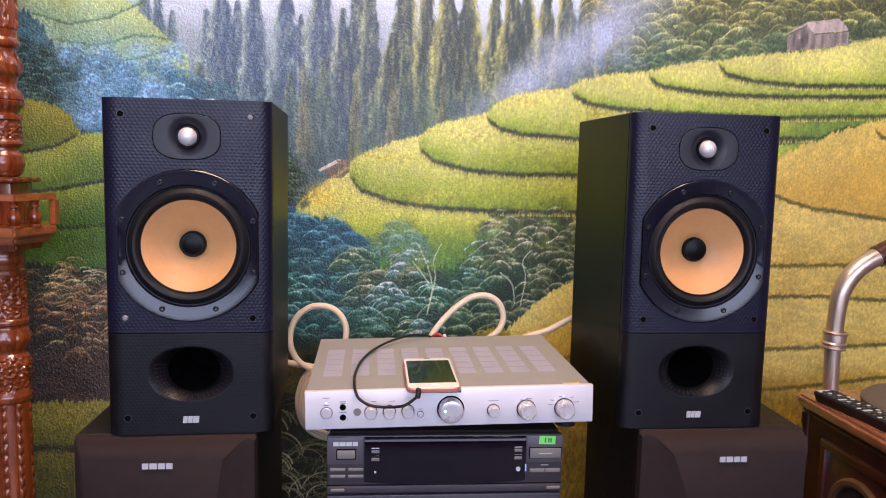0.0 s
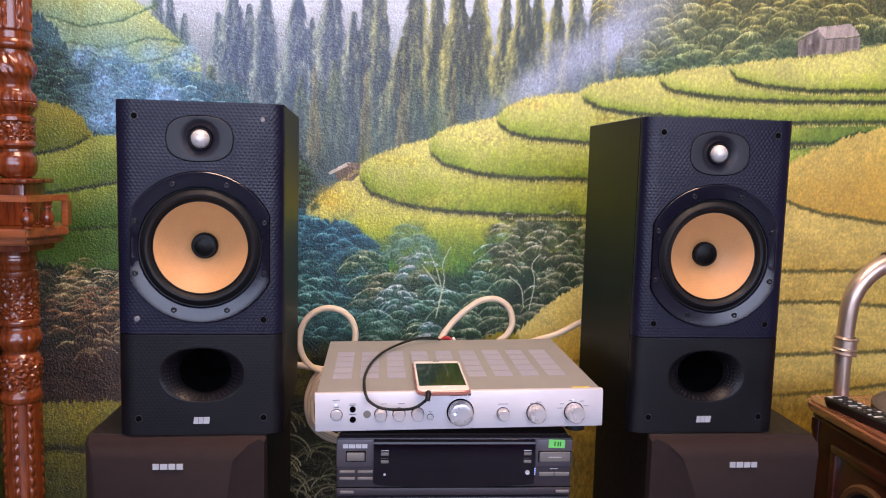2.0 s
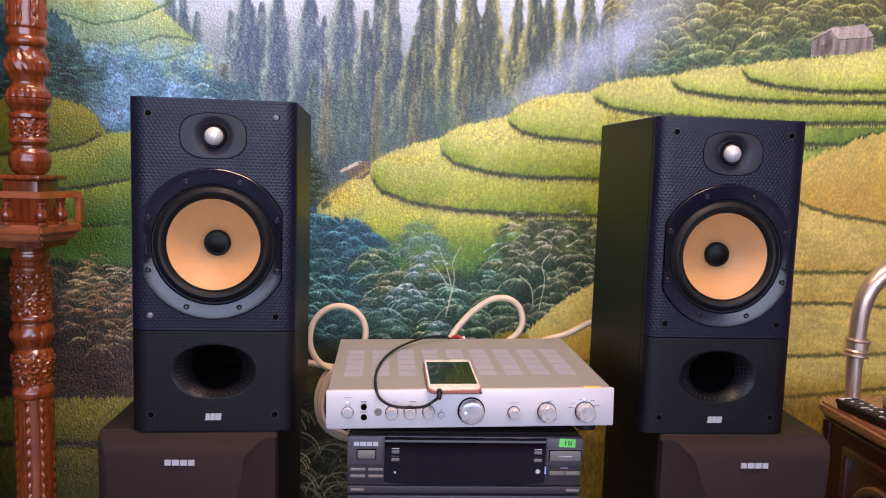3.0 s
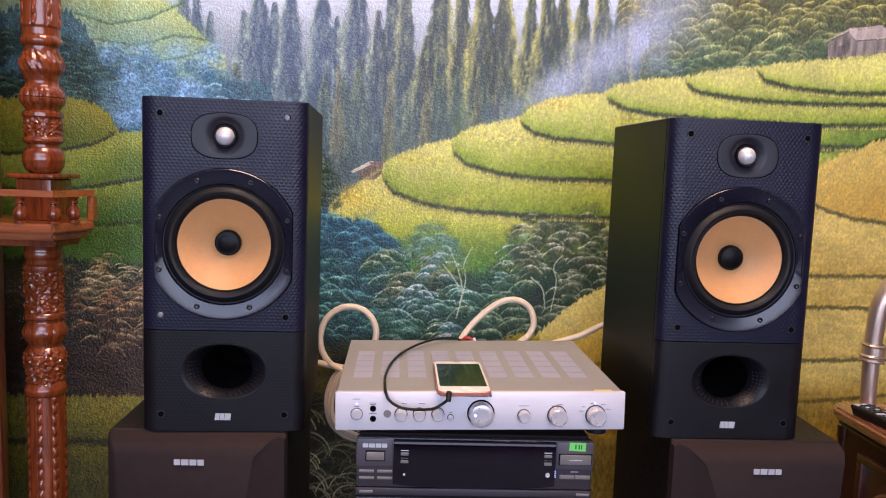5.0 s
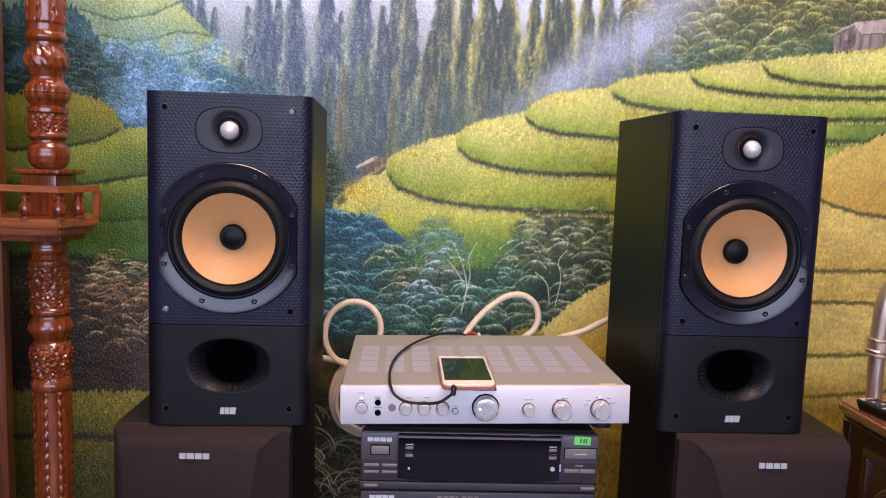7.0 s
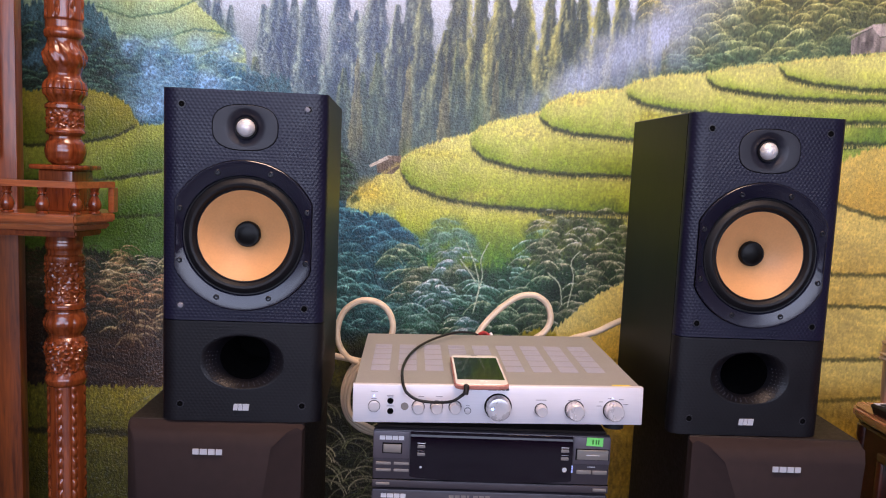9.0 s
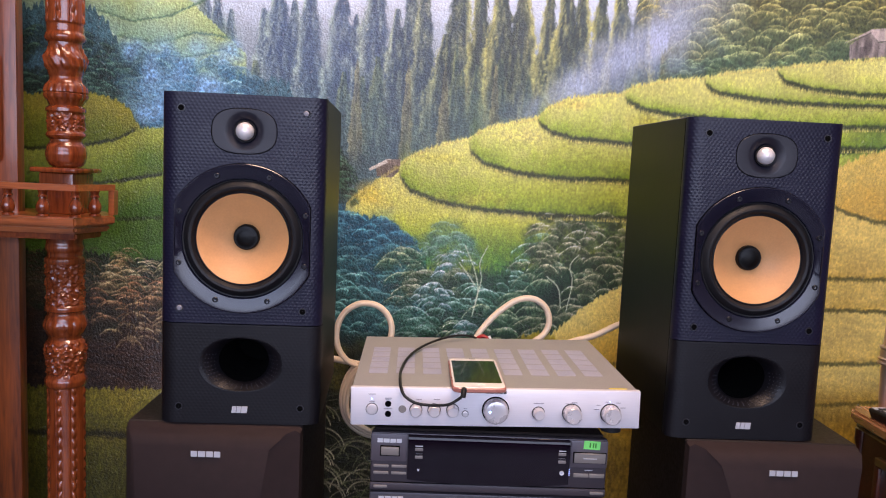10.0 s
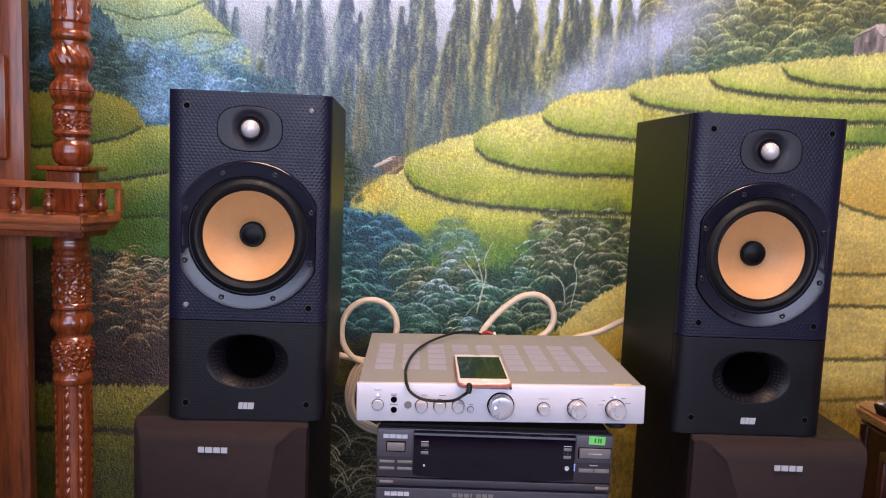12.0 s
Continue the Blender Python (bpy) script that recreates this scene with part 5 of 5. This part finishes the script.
part("reflection_marks", bm, glow("blue_reflection_glow", (170, 190, 255), 0.5), disp, "glowing bluish marks in place of a window reflection", smooth=False)
button(0.1515, 0.0415, 0.012, 0.0012, 0.0004, M_INKW, tuner, "legend")
s = tagged(part("sticker", box(-0.0125, 0.0125, -0.0003, 0.0001, -0.0065, 0.0065), M_GREEN, at=pose(0.364, -0.5718, 0.4595, 0, 2, 0)), "bright green price sticker with dark handwriting on the tuner", "sticker")
bm = bmesh.new()
for x in (-0.004, 0.001, 0.0045):
    box(x, x + 0.0022, -0.0006, -0.0002, -0.0035, 0.0035, bm=bm)
part("handwriting", bm, surface("green_ink", (44, 120, 40), 0.6), s, "dark green scribble", smooth=False)


# ---- phone and cords on the amplifier ----
PH = pose(0.1868, -0.5195, 0.5432, 0, -1.0, 0.5)
phone = empty("phone", PH, "white smartphone in a rose case lying on the amplifier", "smartphone")


def slab(w, l, z0, z1, r, bevel=0.0):
    bm = bmesh.new()
    pts = []
    for sx, sy, a0 in ((1, 1, 0), (-1, 1, 90), (-1, -1, 180), (1, -1, 270)):
        for k in range(7):
            a = radians(a0 + 15 * k)
            pts.append((sx * (w / 2 - r) + r * math.cos(a), sy * (l / 2 - r) + r * math.sin(a)))
    rings = [(1.0, z0 + bevel, -bevel), (1.0, z0 + bevel, 0), (1.0, z1 - bevel, 0), (1.0, z1, -bevel)] if bevel else [(1, z0, 0), (1, z1, 0)]
    vs = []
    for _, z, o in rings:
        fx, fy = (w / 2 + o) / (w / 2), (l / 2 + o) / (l / 2)
        vs.append([bm.verts.new((x * fx, y * fy, z if o == 0 or z == z1 else z0)) for x, y in pts])
    n = len(pts)
    for a, b in zip(vs, vs[1:]):
        for k in range(n):
            bm.faces.new((a[k], a[(k + 1) % n], b[(k + 1) % n], b[k]))
    bm.faces.new(vs[0])
    bm.faces.new(vs[-1])
    bmesh.ops.recalc_face_normals(bm, faces=bm.faces)
    return bm


PW, PL = 0.0795, 0.169
part("case", slab(PW, PL, 0.0, 0.0078, 0.010, 0.0018), M_ROSE, phone, "translucent rose plastic case")
face = part("front", slab(PW - 0.0035, PL - 0.0035, 0.006, 0.0084, 0.009, 0.0004), M_WHITE, phone, "white front glass")
part("screen", slab(PW - 0.0095, PL - 0.042, 0.0084, 0.0087, 0.001), M_SCREEN, face, "dark reflecting screen", pose(0, 0.004, 0))
part("home_button", lathe([(0.0058, 0.0084), (0.0056, 0.0087), (0.005, 0.0085), (0.0004, 0.0085)], 24), M_WHITE, face, at=pose(0, -0.0775, 0))
part("earpiece", slab(0.011, 0.002, 0.0084, 0.0086, 0.0009), M_INK_SHADE, face, at=pose(0, 0.0805, 0))

cord = empty("audio_cord", pose(0, 0, 0), "thin black audio cord plugged into the phone", "cord")
part("cord", tube([(0.215, -0.222, 0.535), (0.195, -0.245, 0.547), (0.165, -0.262, 0.5505), (0.127, -0.296, 0.547), (0.096, -0.350, 0.5435), (0.078, -0.418, 0.5425), (0.070, -0.495, 0.5425), (0.071, -0.560, 0.5450), (0.074, -0.588, 0.5400), (0.080, -0.596, 0.5320), (0.096, -0.600, 0.5240), (0.120, -0.603, 0.5225), (0.143, -0.612, 0.5275), (0.158, -0.612, 0.5370), (0.163, -0.616, 0.5440)], 0.0022, 10), M_CORD, cord)
part("plug", tube([(0.1625, -0.619, 0.541), (0.1635, -0.616, 0.5455), (0.1640, -0.611, 0.5480), (0.1642, -0.604, 0.5482)], 0.0040, 14, 4), M_RUBBER, cord, "black plug sleeve")
part("plug_ring", tube([(0.1642, -0.6075, 0.5482), (0.1642, -0.6055, 0.5482)], 0.0043, 14, 2), M_STEEL, cord, "small metal ring")

# ---- cream speaker cables behind the amplifier ----


def cable(points, label, r=0.0062, drop=0.0):
    e = empty("speaker_cable", pose(0, 0, -drop), label, "cable", "cream speaker cables")
    part("cord", tube(points, r, 12, 10), M_CABLE, e)
    return e


cable([(-0.130, -0.245, 0.500), (-0.085, -0.205, 0.490), (-0.048, -0.185, 0.479), (-0.012, -0.180, 0.472), (0.012, -0.19, 0.480), (0.034, -0.185, 0.512), (0.042, -0.180, 0.545), (0.032, -0.178, 0.575), (0.008, -0.176, 0.593), (-0.026, -0.176, 0.594),
       (-0.056, -0.178, 0.572), (-0.068, -0.182, 0.535), (-0.060, -0.186, 0.500), (-0.035, -0.190, 0.476), (0.010, -0.20, 0.470), (0.04, -0.215, 0.500), (0.06, -0.236, 0.515)], "cream speaker cable coiled in one upright loop behind the amplifier", drop=0.006)
loop2 = cable([(0.205, -0.236, 0.515), (0.206, -0.200, 0.525), (0.224, -0.185, 0.552), (0.255, -0.180, 0.585), (0.290, -0.178, 0.609), (0.322, -0.178, 0.613), (0.347, -0.178, 0.597), (0.356, -0.180, 0.568), (0.346, -0.184, 0.543), (0.322, -0.190, 0.525), (0.29, -0.205, 0.50), (0.27, -0.236, 0.495)], "cream speaker cable arching up behind the amplifier")
part("red_sleeve", tube([(0.212, -0.205, 0.535), (0.222, -0.208, 0.540), (0.232, -0.212, 0.535), (0.236, -0.22, 0.525)], 0.0035, 10, 5), M_RED, loop2, "short red wire end")
part("white_sleeve", tube([(0.234, -0.21, 0.541), (0.238, -0.214, 0.532), (0.241, -0.22, 0.522)], 0.003, 10, 4), M_WHITE, loop2, "short white wire end")
cable([(0.35, -0.236, 0.505), (0.375, -0.205, 0.522), (0.405, -0.185, 0.531), (0.450, -0.180, 0.544), (0.500, -0.182, 0.570), (0.55, -0.20, 0.585), (0.585, -0.254, 0.585)], "cream speaker cable running up to the loudspeaker")
for k in range(3):
    o = 0.0075 * k
    cable([(0.012 + o, -0.205 - o, 0.492), (-0.012 + o, -0.195 - o, 0.476), (-0.038 + o, -0.186 - o, 0.452), (-0.052 + o * 0.9, -0.184 - o, 0.415), (-0.052 + o * 0.8, -0.184 - o, 0.380), (-0.040 + o * 0.7, -0.186 - o, 0.350 + o * 0.5), (-0.015 + o, -0.19 - o, 0.330 + o * 0.8), (0.02, -0.20 - o, 0.324 + o), (0.06, -0.225, 0.33 + o), (0.075, -0.256, 0.335 + o)], "cream cable hanging in a bundle beside the stacked units", 0.0048)

# ---- gramophone ----
GT = 0.447
gram = empty("gramophone", pose(0, 0, 0), "mahogany gramophone cabinet with a nickel horn elbow", "gramophone")


def prism(pts, z0, z1, bevel=0.0, seg=2):
    bm = bmesh.new()
    lo = [bm.verts.new((x, y, z0)) for x, y in pts]
    hi = [bm.verts.new((x, y, z1)) for x, y in pts]
    n = len(pts)
    for k in range(n):
        bm.faces.new((lo[k], lo[(k + 1) % n], hi[(k + 1) % n], hi[k]))
    bm.faces.new(lo)
    bm.faces.new(hi)
    bmesh.ops.recalc_face_normals(bm, faces=bm.faces)
    if bevel:
        bmesh.ops.bevel(bm, geom=list(bm.edges), offset=bevel, segments=seg, affect="EDGES")
    return bm


def gram_outline(o):
    return [(0.936 - o, -0.268 + o), (0.917 - o, -0.300 + 0.3 * o), (0.917 - o, -0.80 - o), (1.42 + o, -0.80 - o), (1.42 + o, -0.268 + o)]


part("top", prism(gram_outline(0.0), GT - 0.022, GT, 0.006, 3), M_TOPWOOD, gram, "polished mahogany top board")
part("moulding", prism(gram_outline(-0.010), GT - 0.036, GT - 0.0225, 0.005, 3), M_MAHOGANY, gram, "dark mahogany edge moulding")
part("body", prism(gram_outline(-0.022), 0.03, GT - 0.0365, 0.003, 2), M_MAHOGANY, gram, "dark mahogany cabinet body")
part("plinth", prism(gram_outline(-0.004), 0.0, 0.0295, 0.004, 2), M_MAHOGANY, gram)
# framed side panel with a round loudspeaker ring, on the face turned to the amplifier
XF = 0.939
panel = part("side_panel", box(XF - 0.004, XF + 0.004, -0.74, -0.375, 0.09, 0.372, 0.002, 2), M_MAHOGANY, gram, "framed mahogany side panel")
fr = bmesh.new()
for y0, y1, z0, z1 in ((-0.75, -0.365, 0.366, 0.382), (-0.75, -0.365, 0.08, 0.096), (-0.381, -0.365, 0.096, 0.366), (-0.75, -0.734, 0.096, 0.366)):
    box(XF - 0.010, XF + 0.004, y0, y1, z0, z1, 0.003, 2, bm=fr)
part("bead_frame", fr, M_MAHOGANY, panel)
part("speaker_ring", lathe([(0.084, 0.004), (0.084, -0.006), (0.080, -0.009), (0.072, -0.009), (0.068, -0.006), (0.068, 0.004)], 56, axis="X", cap=False), M_RING, panel, "dull brass ring round the loudspeaker", pose(XF - 0.003, -0.482, 0.262))
part("speaker_cloth", lathe([(0.0685, -0.003), (0.04, -0.004), (0.0004, -0.004)], 40, axis="X"), M_CLOTH, panel, "dark grille cloth", pose(XF - 0.003, -0.482, 0.262))
part("corner_post", lathe([(0.011, 0.03), (0.011, 0.1), (0.008, 0.12), (0.011, 0.14), (0.011, 0.36), (0.008, 0.375), (0.012, 0.39), (0.012, 0.4105)], 24), M_MAHOGANY, gram, "turned dark corner post", pose(0.943, -0.298, 0))
part("platter", lathe([(0.148, GT), (0.150, GT + 0.004), (0.150, GT + 0.010), (0.146, GT + 0.013), (0.140, GT + 0.0135), (0.139, GT + 0.0125), (0.0004, GT + 0.0125)], 72), M_PLATTER, gram, "round grey felt turntable platter", pose(1.146, -0.418, 0))
elbow = part("horn_elbow", tube([(0.9943, -0.283, GT - 0.002), (0.9925, -0.283, 0.4828), (0.9921, -0.283, 0.5169), (0.9923, -0.283, 0.5564), (0.9939, -0.283, 0.5934), (0.9962, -0.283, 0.6213), (1.0021, -0.283, 0.6469), (1.0170, -0.283, 0.6748), (1.0426, -0.283, 0.6994), (1.0822, -0.283, 0.7208), (1.1197, -0.283, 0.7411)], 0.0150, 28, 8, radii=(0.0138, 0.0190)), M_BRASS, gram, "polished nickel horn elbow")
col_prof = [(0.0150, 0.0), (0.0195, 0.0006), (0.0205, 0.003), (0.0195, 0.0054), (0.0172, 0.0062), (0.0172, 0.0075), (0.0195, 0.0085), (0.0205, 0.0105), (0.0195, 0.0125), (0.0180, 0.0135), (0.0180, 0.0265), (0.0195, 0.0275), (0.0205, 0.0295), (0.0195, 0.0315), (0.0175, 0.0325), (0.0150, 0.0325)]
part("collar", lathe([(r * 1.14, h * 1.12) for r, h in col_prof], 40, cap=False), M_BRASS, elbow, "ringed nickel collar", pose(0.9927, -0.283, 0.5304, 0, 4, 0))
part("clamp", tube([(1.0667, -0.283, 0.7129), (1.0921, -0.283, 0.7264), (1.1197, -0.283, 0.7411)], 0.0212, 24, 4), M_MAHOGANY, elbow, "dark brown sleeve on the elbow")
# ---- remote control on the gramophone ----
remote = empty("remote_control", pose(0.9545, -0.440, GT, 0, 0, 6.5), "long black remote control with pale buttons", "remote control")
bm = box(-0.0225, 0.0225, -0.10, 0.10, 0.0, 0.019, 0.004, 3)
for v in bm.verts:
    if v.co.z < 0.008:
        v.co.x *= 0.82
        v.co.y *= 0.985
body = part("body", bm, M_RUBBER, remote, "black plastic body")
bmesh_b = mesh_of("key", box(-0.0036, 0.0036, -0.0026, 0.0026, 0, 0.0012, 0.0006, 2), M_INKW)
wide_b = mesh_of("key", box(-0.0085, 0.0085, -0.003, 0.003, 0, 0.0012, 0.0008, 2), M_INKW)
dark_b = mesh_of("key", box(-0.0036, 0.0036, -0.0028, 0.0028, 0, 0.0014, 0.0006, 2), M_STEEL)
for r in range(15):
    y = 0.088 - 0.0122 * r
    if r in (4, 9):
        shared("key", wide_b, body, pose(-0.008, y, 0.0188))
        shared("key", bmesh_b, body, pose(0.013, y, 0.0188))
    else:
        for c in range(4):
            shared("key", bmesh_b if (r * 3 + c) % 4 == 0 else dark_b, body, pose(-0.0150 + 0.01 * c, y, 0.0188))
part("top_strip", box(-0.017, 0.010, 0.0935, 0.0975, 0.0185, 0.0195, 0.0004, 1), M_INKW, body, "pale strip at the far end")

# ---- carved wooden display stand ----
stand = empty("display_stand", pose(0, 0, 0), "varnished carved wooden display stand with turned column", "display stand")


def turned(profile, n=112, carve=None, step_z=0.003):
    """Turned shaft from (height, radius) pairs; carve(angle, height, radius) adds relief."""
    zs, r0 = [], []
    for (za, ra), (zb, rb) in zip(profile, profile[1:]):
        k = max(2, int(abs(zb - za) / step_z))
        for i in range(k):
            t = i / k
            t2 = t * t * (3 - 2 * t)
            zs.append(za + (zb - za) * t)
            r0.append(ra + (rb - ra) * t2)
    zs.append(profile[-1][0])
    r0.append(profile[-1][1])
    rings = []
    for z, r in zip(zs, r0):
        rings.append([((r + (carve(2 * math.pi * k / n, z, r) if carve else 0)) * math.cos(2 * math.pi * k / n), (r + (carve(2 * math.pi * k / n, z, r) if carve else 0)) * math.sin(2 * math.pi * k / n), z) for k in range(n)])
    return loft(rings, True)


def leafy(a, z, r):
    u = 0.6 * math.sin(7 * a + 3.0 * math.sin(z * 190)) * math.cos(z * 330 + 2 * math.sin(7 * a)) + 0.5 * math.sin(15 * a + 4 * math.sin(z * 260)) * math.sin(z * 520 + 3 * a)
    return 0.0040 * max(-0.5, u)


def carve_up(a, z, r):
    if z > 1.10:
        k = max(0.0, math.cos(8 * (a + 0.74)))
        return -0.0020 * (1 if k > 0.25 else 0) + 0.0062 * max(0.0, k - 0.3) * abs(math.sin(math.pi * z / 0.026))
    if 1.015 < z < 1.058:
        return 0.0044 * abs(math.sin(4.5 * a + 25 * (z - 1.03))) * math.sin((z - 1.015) / 0.043 * math.pi) + 0.0012 * math.sin(18 * a + z * 300)
    if 0.950 < z < 0.996:
        return 0.0032 * abs(math.cos(8 * a)) * math.sin((z - 0.950) / 0.046 * math.pi)
    if 0.902 < z < 0.934:
        return leafy(a * 1.2, z, r) * 0.9
    return 0.0


def carve_low(a, z, r):
    if z < 0.405:
        k = max(0.0, math.cos(8 * (a + 0.74)))
        return -0.0018 * (1 if k > 0.2 else 0) + 0.0062 * max(0.0, k - 0.25) * abs(math.sin(math.pi * (z + 0.01 * math.sin(a)) / 0.0215))
    if 0.432 < z < 0.497:
        return leafy(a, z * 0.8, r) * 1.1
    if 0.512 < z < 0.548:
        return 0.0030 * abs(math.cos(6 * a)) * math.sin((z - 0.512) / 0.036 * math.pi)
    if 0.570 < z < 0.650:
        return leafy(a * 1.0, z, r)
    return 0.0


COLX, COLY = -0.588, -0.2
part("column", turned([(0.8335, 0.024), (0.838, 0.030), (0.846, 0.0345), (0.858, 0.0365), (0.872, 0.0345), (0.882, 0.0285), (0.886, 0.0285), (0.889, 0.0325), (0.893, 0.0355), (0.898, 0.0345), (0.901, 0.0318), (0.935, 0.0318), (0.938, 0.0352), (0.944, 0.0352), (0.949, 0.0285), (0.955, 0.0305), (0.964, 0.0355), (0.970, 0.0362), (0.972, 0.0345), (0.974, 0.0362), (0.985, 0.0350), (0.994, 0.0295),
                       (1.001, 0.0285), (1.010, 0.0310), (1.022, 0.0350), (1.035, 0.0345), (1.052, 0.0298), (1.064, 0.0300), (1.068, 0.0345), (1.074, 0.0360), (1.080, 0.0345), (1.083, 0.0325), (1.098, 0.0325), (1.100, 0.0338), (1.45, 0.0338), (1.46, 0.037), (1.48, 0.037), (1.49, 0.032), (1.75, 0.032)], 112, carve_up), M_CARVED, stand, "turned and carved upper column", pose(COLX, COLY, 0))
part("cap_plate", box(-0.0455, 0.0455, -0.0455, 0.0455, 0.8235, 0.8330, 0.003, 2), M_CARVED, stand, "square cap plate", pose(COLX, COLY, 0, 0, 0, -8))
part("block", box(-0.034, 0.034, -0.034, 0.034, 0.7465, 0.8232, 0.0025, 2), M_CARVED, stand, "plain square block under the column", pose(COLX, COLY, 0, 0, 0, -8))
part("lower_column", turned([(0.0, 0.040), (0.03, 0.040), (0.035, 0.0345), (0.408, 0.0345), (0.412, 0.0375), (0.421, 0.0385), (0.428, 0.0355), (0.434, 0.0335), (0.455, 0.0350), (0.480, 0.0372), (0.497, 0.0350), (0.503, 0.0305), (0.508, 0.0305), (0.514, 0.0340), (0.530, 0.0375), (0.546, 0.0350), (0.552, 0.0320), (0.556, 0.0320), (0.559, 0.0368), (0.566, 0.0368), (0.570, 0.0340), (0.648, 0.0345), (0.652, 0.0365), (0.660, 0.0360), (0.664, 0.0320), (0.672, 0.0320), (0.676, 0.0345), (0.684, 0.0345), (0.688, 0.0330), (0.7015, 0.0330)], 112, carve_low), M_CARVED, stand, "carved lower column with rows of beads", pose(COLX - 0.0035, COLY, 0))


def shelf_outline(o):
    return [(-1.15, -0.295 - o), (-0.530 + 0.4 * o, -0.295 - o), (-0.498 + o, -0.205 - 0.4 * o), (-0.550 + o, -0.120 + o), (-1.15, -0.120 + o)]


part("shelf", prism(shelf_outline(0.004), 0.7290, 0.7460, 0.003, 2), M_RAIL, stand, "moulded wooden shelf board")
part("shelf_moulding", prism(shelf_outline(-0.008), 0.7150, 0.7288, 0.004, 2), M_RAIL, stand)
part("shelf_underside", prism(shelf_outline(-0.026), 0.7020, 0.7148, 0.003, 2), M_CARVED, stand)
rail = bmesh.new()
for (xa, ya), (xb, yb) in (((-1.15, -0.292), (-0.530, -0.292)), ((-0.530, -0.292), (-0.500, -0.205))):
    d = Vector((xb - xa, yb - ya, 0))
    side = Vector((-d.y, d.x, 0)).normalized() * 0.0055
    a, b = Vector((xa, ya, 0)), Vector((xb, yb, 0)) + d.normalized() * 0.002
    vs = [[rail.verts.new((p.x, p.y, z)) for p in (a - side, b - side, b + side, a + side)] for z in (0.7935, 0.8050)]
    for k in range(4):
        rail.faces.new((vs[0][k], vs[0][(k + 1) % 4], vs[1][(k + 1) % 4], vs[1][k]))
    rail.faces.new(vs[0])
    rail.faces.new(vs[1])
bmesh.ops.recalc_face_normals(rail, faces=rail.faces)
part("rail", rail, M_RAIL, stand, "thin varnished gallery rail", smooth=False)
part("end_panel", box(-0.0055, 0.0055, -0.010, 0.010, 0.7462, 0.7934, 0.001, 1), M_RAIL, stand, at=pose(-0.500, -0.200, 0))
bal = mesh_of("baluster", lathe([(0.0105, 0.7462), (0.0105, 0.7500), (0.0070, 0.7515), (0.0095, 0.7535), (0.0115, 0.7590), (0.0118, 0.7640), (0.0095, 0.7715), (0.0065, 0.7770), (0.0060, 0.7800), (0.0085, 0.7815), (0.0085, 0.7840), (0.0065, 0.7855), (0.0075, 0.7900), (0.0090, 0.7934)], 24), M_CARVED)
for x, y in ((-0.531, -0.289), (-0.515, -0.246), (-0.588, -0.292), (-0.650, -0.292), (-0.712, -0.292), (-0.774, -0.292), (-0.836, -0.292)):
    shared("baluster", bal, stand, pose(x, y, 0))
part("side_post", box(-0.740, -0.672, -0.215, -0.188, 0.0, 1.75, 0.003, 2), M_POST, stand, "flat oak coloured side post")
part("upper_panel", box(-1.15, -0.698, -0.228, -0.2155, 0.840, 1.035, 0.006, 2), M_POST, stand, "raised oak coloured panel")
part("back_board", box(-1.15, -0.775, -0.187, -0.03, 0.0, 1.75, 0.003, 1), M_POST, stand, "dark wooden back board")
part("front_board", box(-1.15, -0.7405, -0.208, -0.1872, 0.0, 1.75, 0.004, 2), M_POST, stand, "dark wooden front board")
